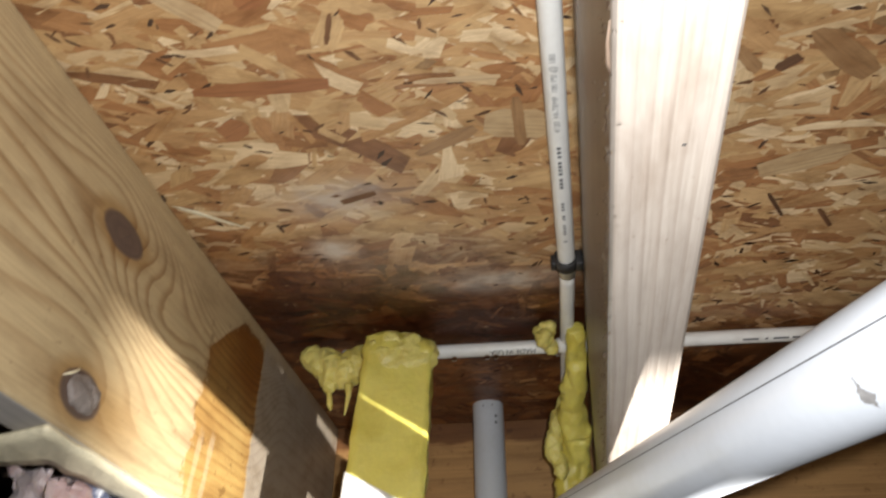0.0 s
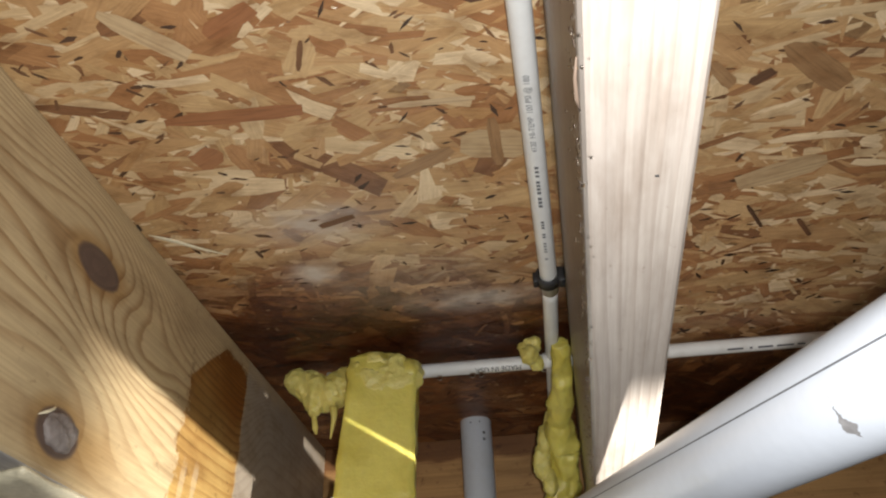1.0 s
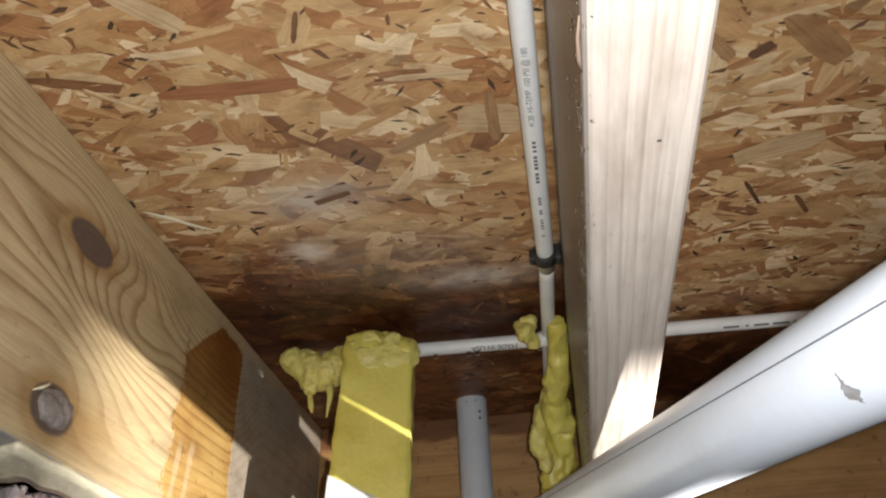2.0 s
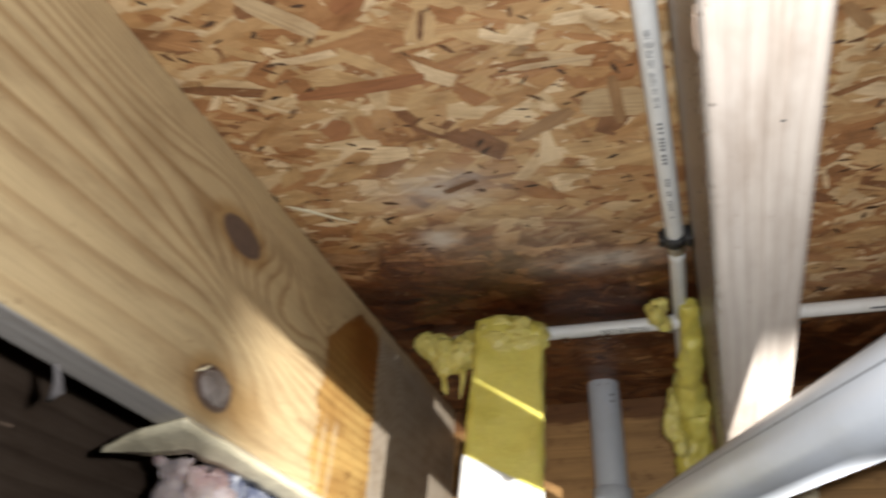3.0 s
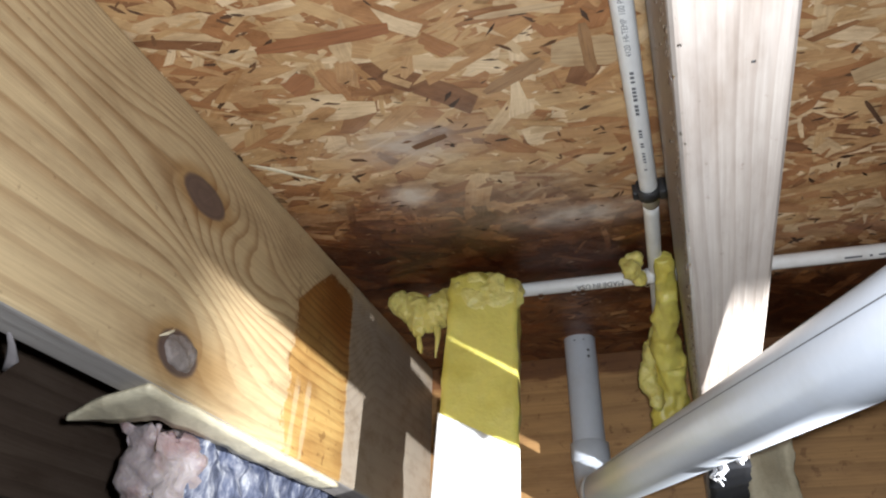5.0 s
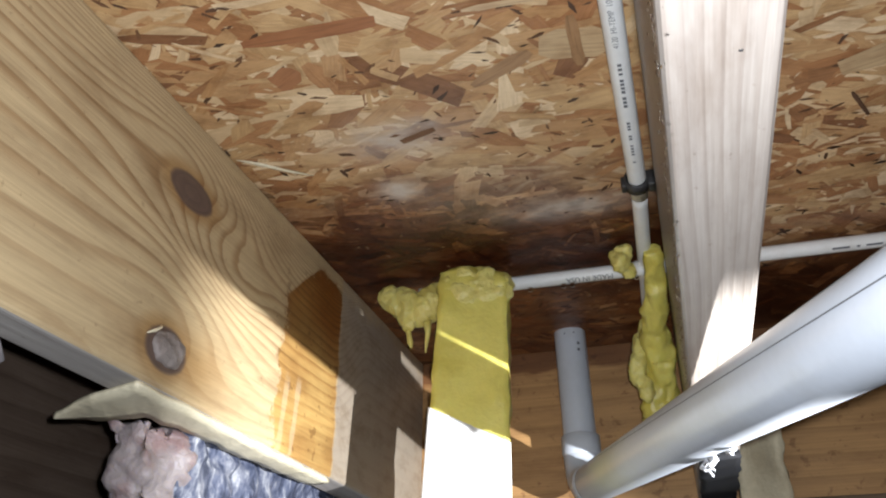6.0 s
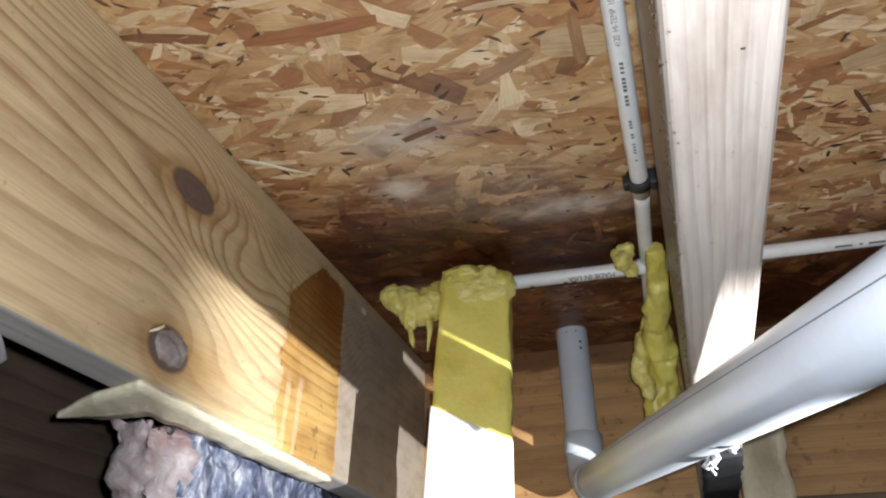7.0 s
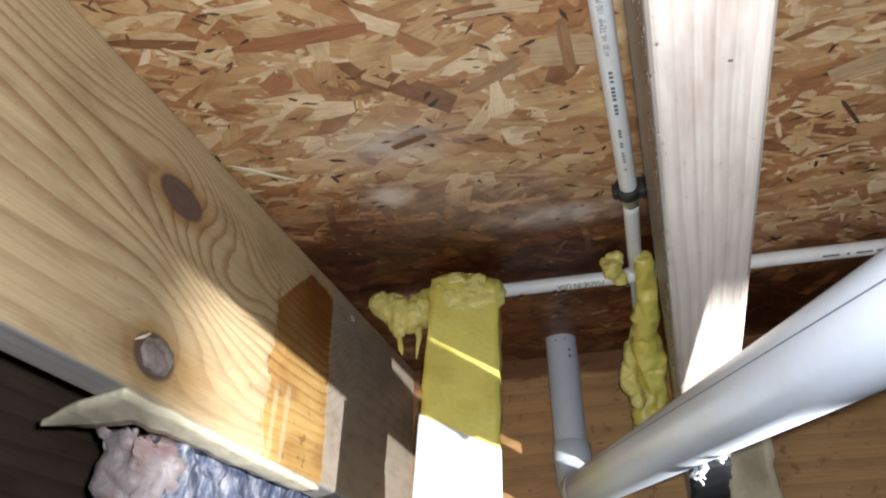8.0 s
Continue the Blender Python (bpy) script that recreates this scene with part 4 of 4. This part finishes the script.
def split_lip():
    """A lip torn off the joist's lower edge: a thin slab that narrows to a free point, its edges frayed."""
    bm = bmesh.new()
    face_side = [(-0.463, 0.768), (-0.414, 0.747), (-0.3695, 0.739), (-0.3695, 0.83), (-0.3695, 0.95), (-0.3695, 1.068)]
    far_side = [(-0.463, 0.769), (-0.444, 0.798), (-0.412, 0.808), (-0.4045, 0.858), (-0.4045, 0.945), (-0.398, 1.068)]
    def along(line, t):
        k = min(len(line) - 2, int(t * (len(line) - 1)))
        return Vector((*line[k], 0)).lerp(Vector((*line[k + 1], 0)), t * (len(line) - 1) - k)
    n, rings = 70, []
    for k in range(n):
        t = k / (n - 1)
        out = max(0.0, 1 - t / 0.42)
        a, b = along(face_side, t), along(far_side, t)
        y = b.y
        b.x += 0.004 * noise.noise(Vector((y * 45, 2.0, 0))) * min(1.0, t * 6)
        drop = 0.006 * out + 0.0015 * noise.noise(Vector((y * 60, 0, 7.0)))
        zt = BOTTOM - 0.0006 - drop
        ring = []
        for q in range(5):
            p = a.lerp(b, q / 4)
            ring.append(bm.verts.new((p.x, p.y, zt - 0.004 - 0.0012 * math.sin(q * 0.8) - 0.001 * noise.noise(Vector((p.x * 160, p.y * 50, 1.0))))))
        ring += [bm.verts.new((b.x, b.y, zt)), bm.verts.new((a.x, a.y, zt))]
        rings.append(ring)
    for r0, r1 in zip(rings, rings[1:]):
        for q in range(7):
            bm.faces.new((r0[q], r0[(q + 1) % 7], r1[(q + 1) % 7], r1[q]))
    bm.faces.new(rings[0][::-1]), bm.faces.new(rings[-1])
    bmesh.ops.recalc_face_normals(bm, faces=bm.faces)
    return bm


sp = mesh_ob("splinter", split_lip(), m_cream, smooth_faces=True)
tagged(sp, "cream split wooden lip torn from the yellow joist", "splinter")
fl = mesh_ob("lint_scrap", sweep([(0.004, -0.01, 0.004), (0.0, 0.0, -0.002), (-0.004, 0.008, -0.010), (-0.014, 0.012, -0.014)], [0.0012, 0.002, 0.0035, 0.001], 10, 0.8, 9, 0.6, freq=160), m_foil, smooth_faces=True)
fl.location = (-0.402, 0.645, 0.763)
tagged(fl, "grey lint scrap hanging under the yellow joist", "scrap")

# ---- water ----
drop_mesh = bmesh.new()
bmesh.ops.create_icosphere(drop_mesh, subdivisions=3, radius=0.0034)
for v in drop_mesh.verts:
    if v.co.z > 0:
        v.co.z *= 1.5
        v.co.x *= 1 - 90 * v.co.z
        v.co.y *= 1 - 90 * v.co.z
first = None
for x in (-0.152, -0.114, -0.104, -0.033):
    at = (x, 1.115 + x * 0.0245 - 0.001, 0.983 - CR - 0.0022)
    if first is None:
        first = mesh_ob("water_drop", drop_mesh, m_water, smooth_faces=True)
        first.location = at
        tagged(first, "clear water drop hanging from the cream pipe", "water drop", group="water drops")
    else:
        copy_thing(first, pose(*at))
rng = random.Random(21)
beads = bmesh.new()
for _ in range(330):
    y = rng.uniform(0.40, 1.0)
    on_side = rng.random() < 0.85
    c = Vector((-0.0002, y, BOTTOM + min(0.06, rng.expovariate(70)) + 0.003)) if on_side else Vector((rng.uniform(0, 0.004), y, BOTTOM + 0.0005))
    res = bmesh.ops.create_icosphere(beads, subdivisions=1, radius=rng.uniform(0.0003, 0.0011))
    for v in res["verts"]:
        v.co += c
tagged(mesh_ob("water_beads", beads, m_water, smooth_faces=True), "fine water beads along the edge of the pale joist", "water beads", kind="stuff")
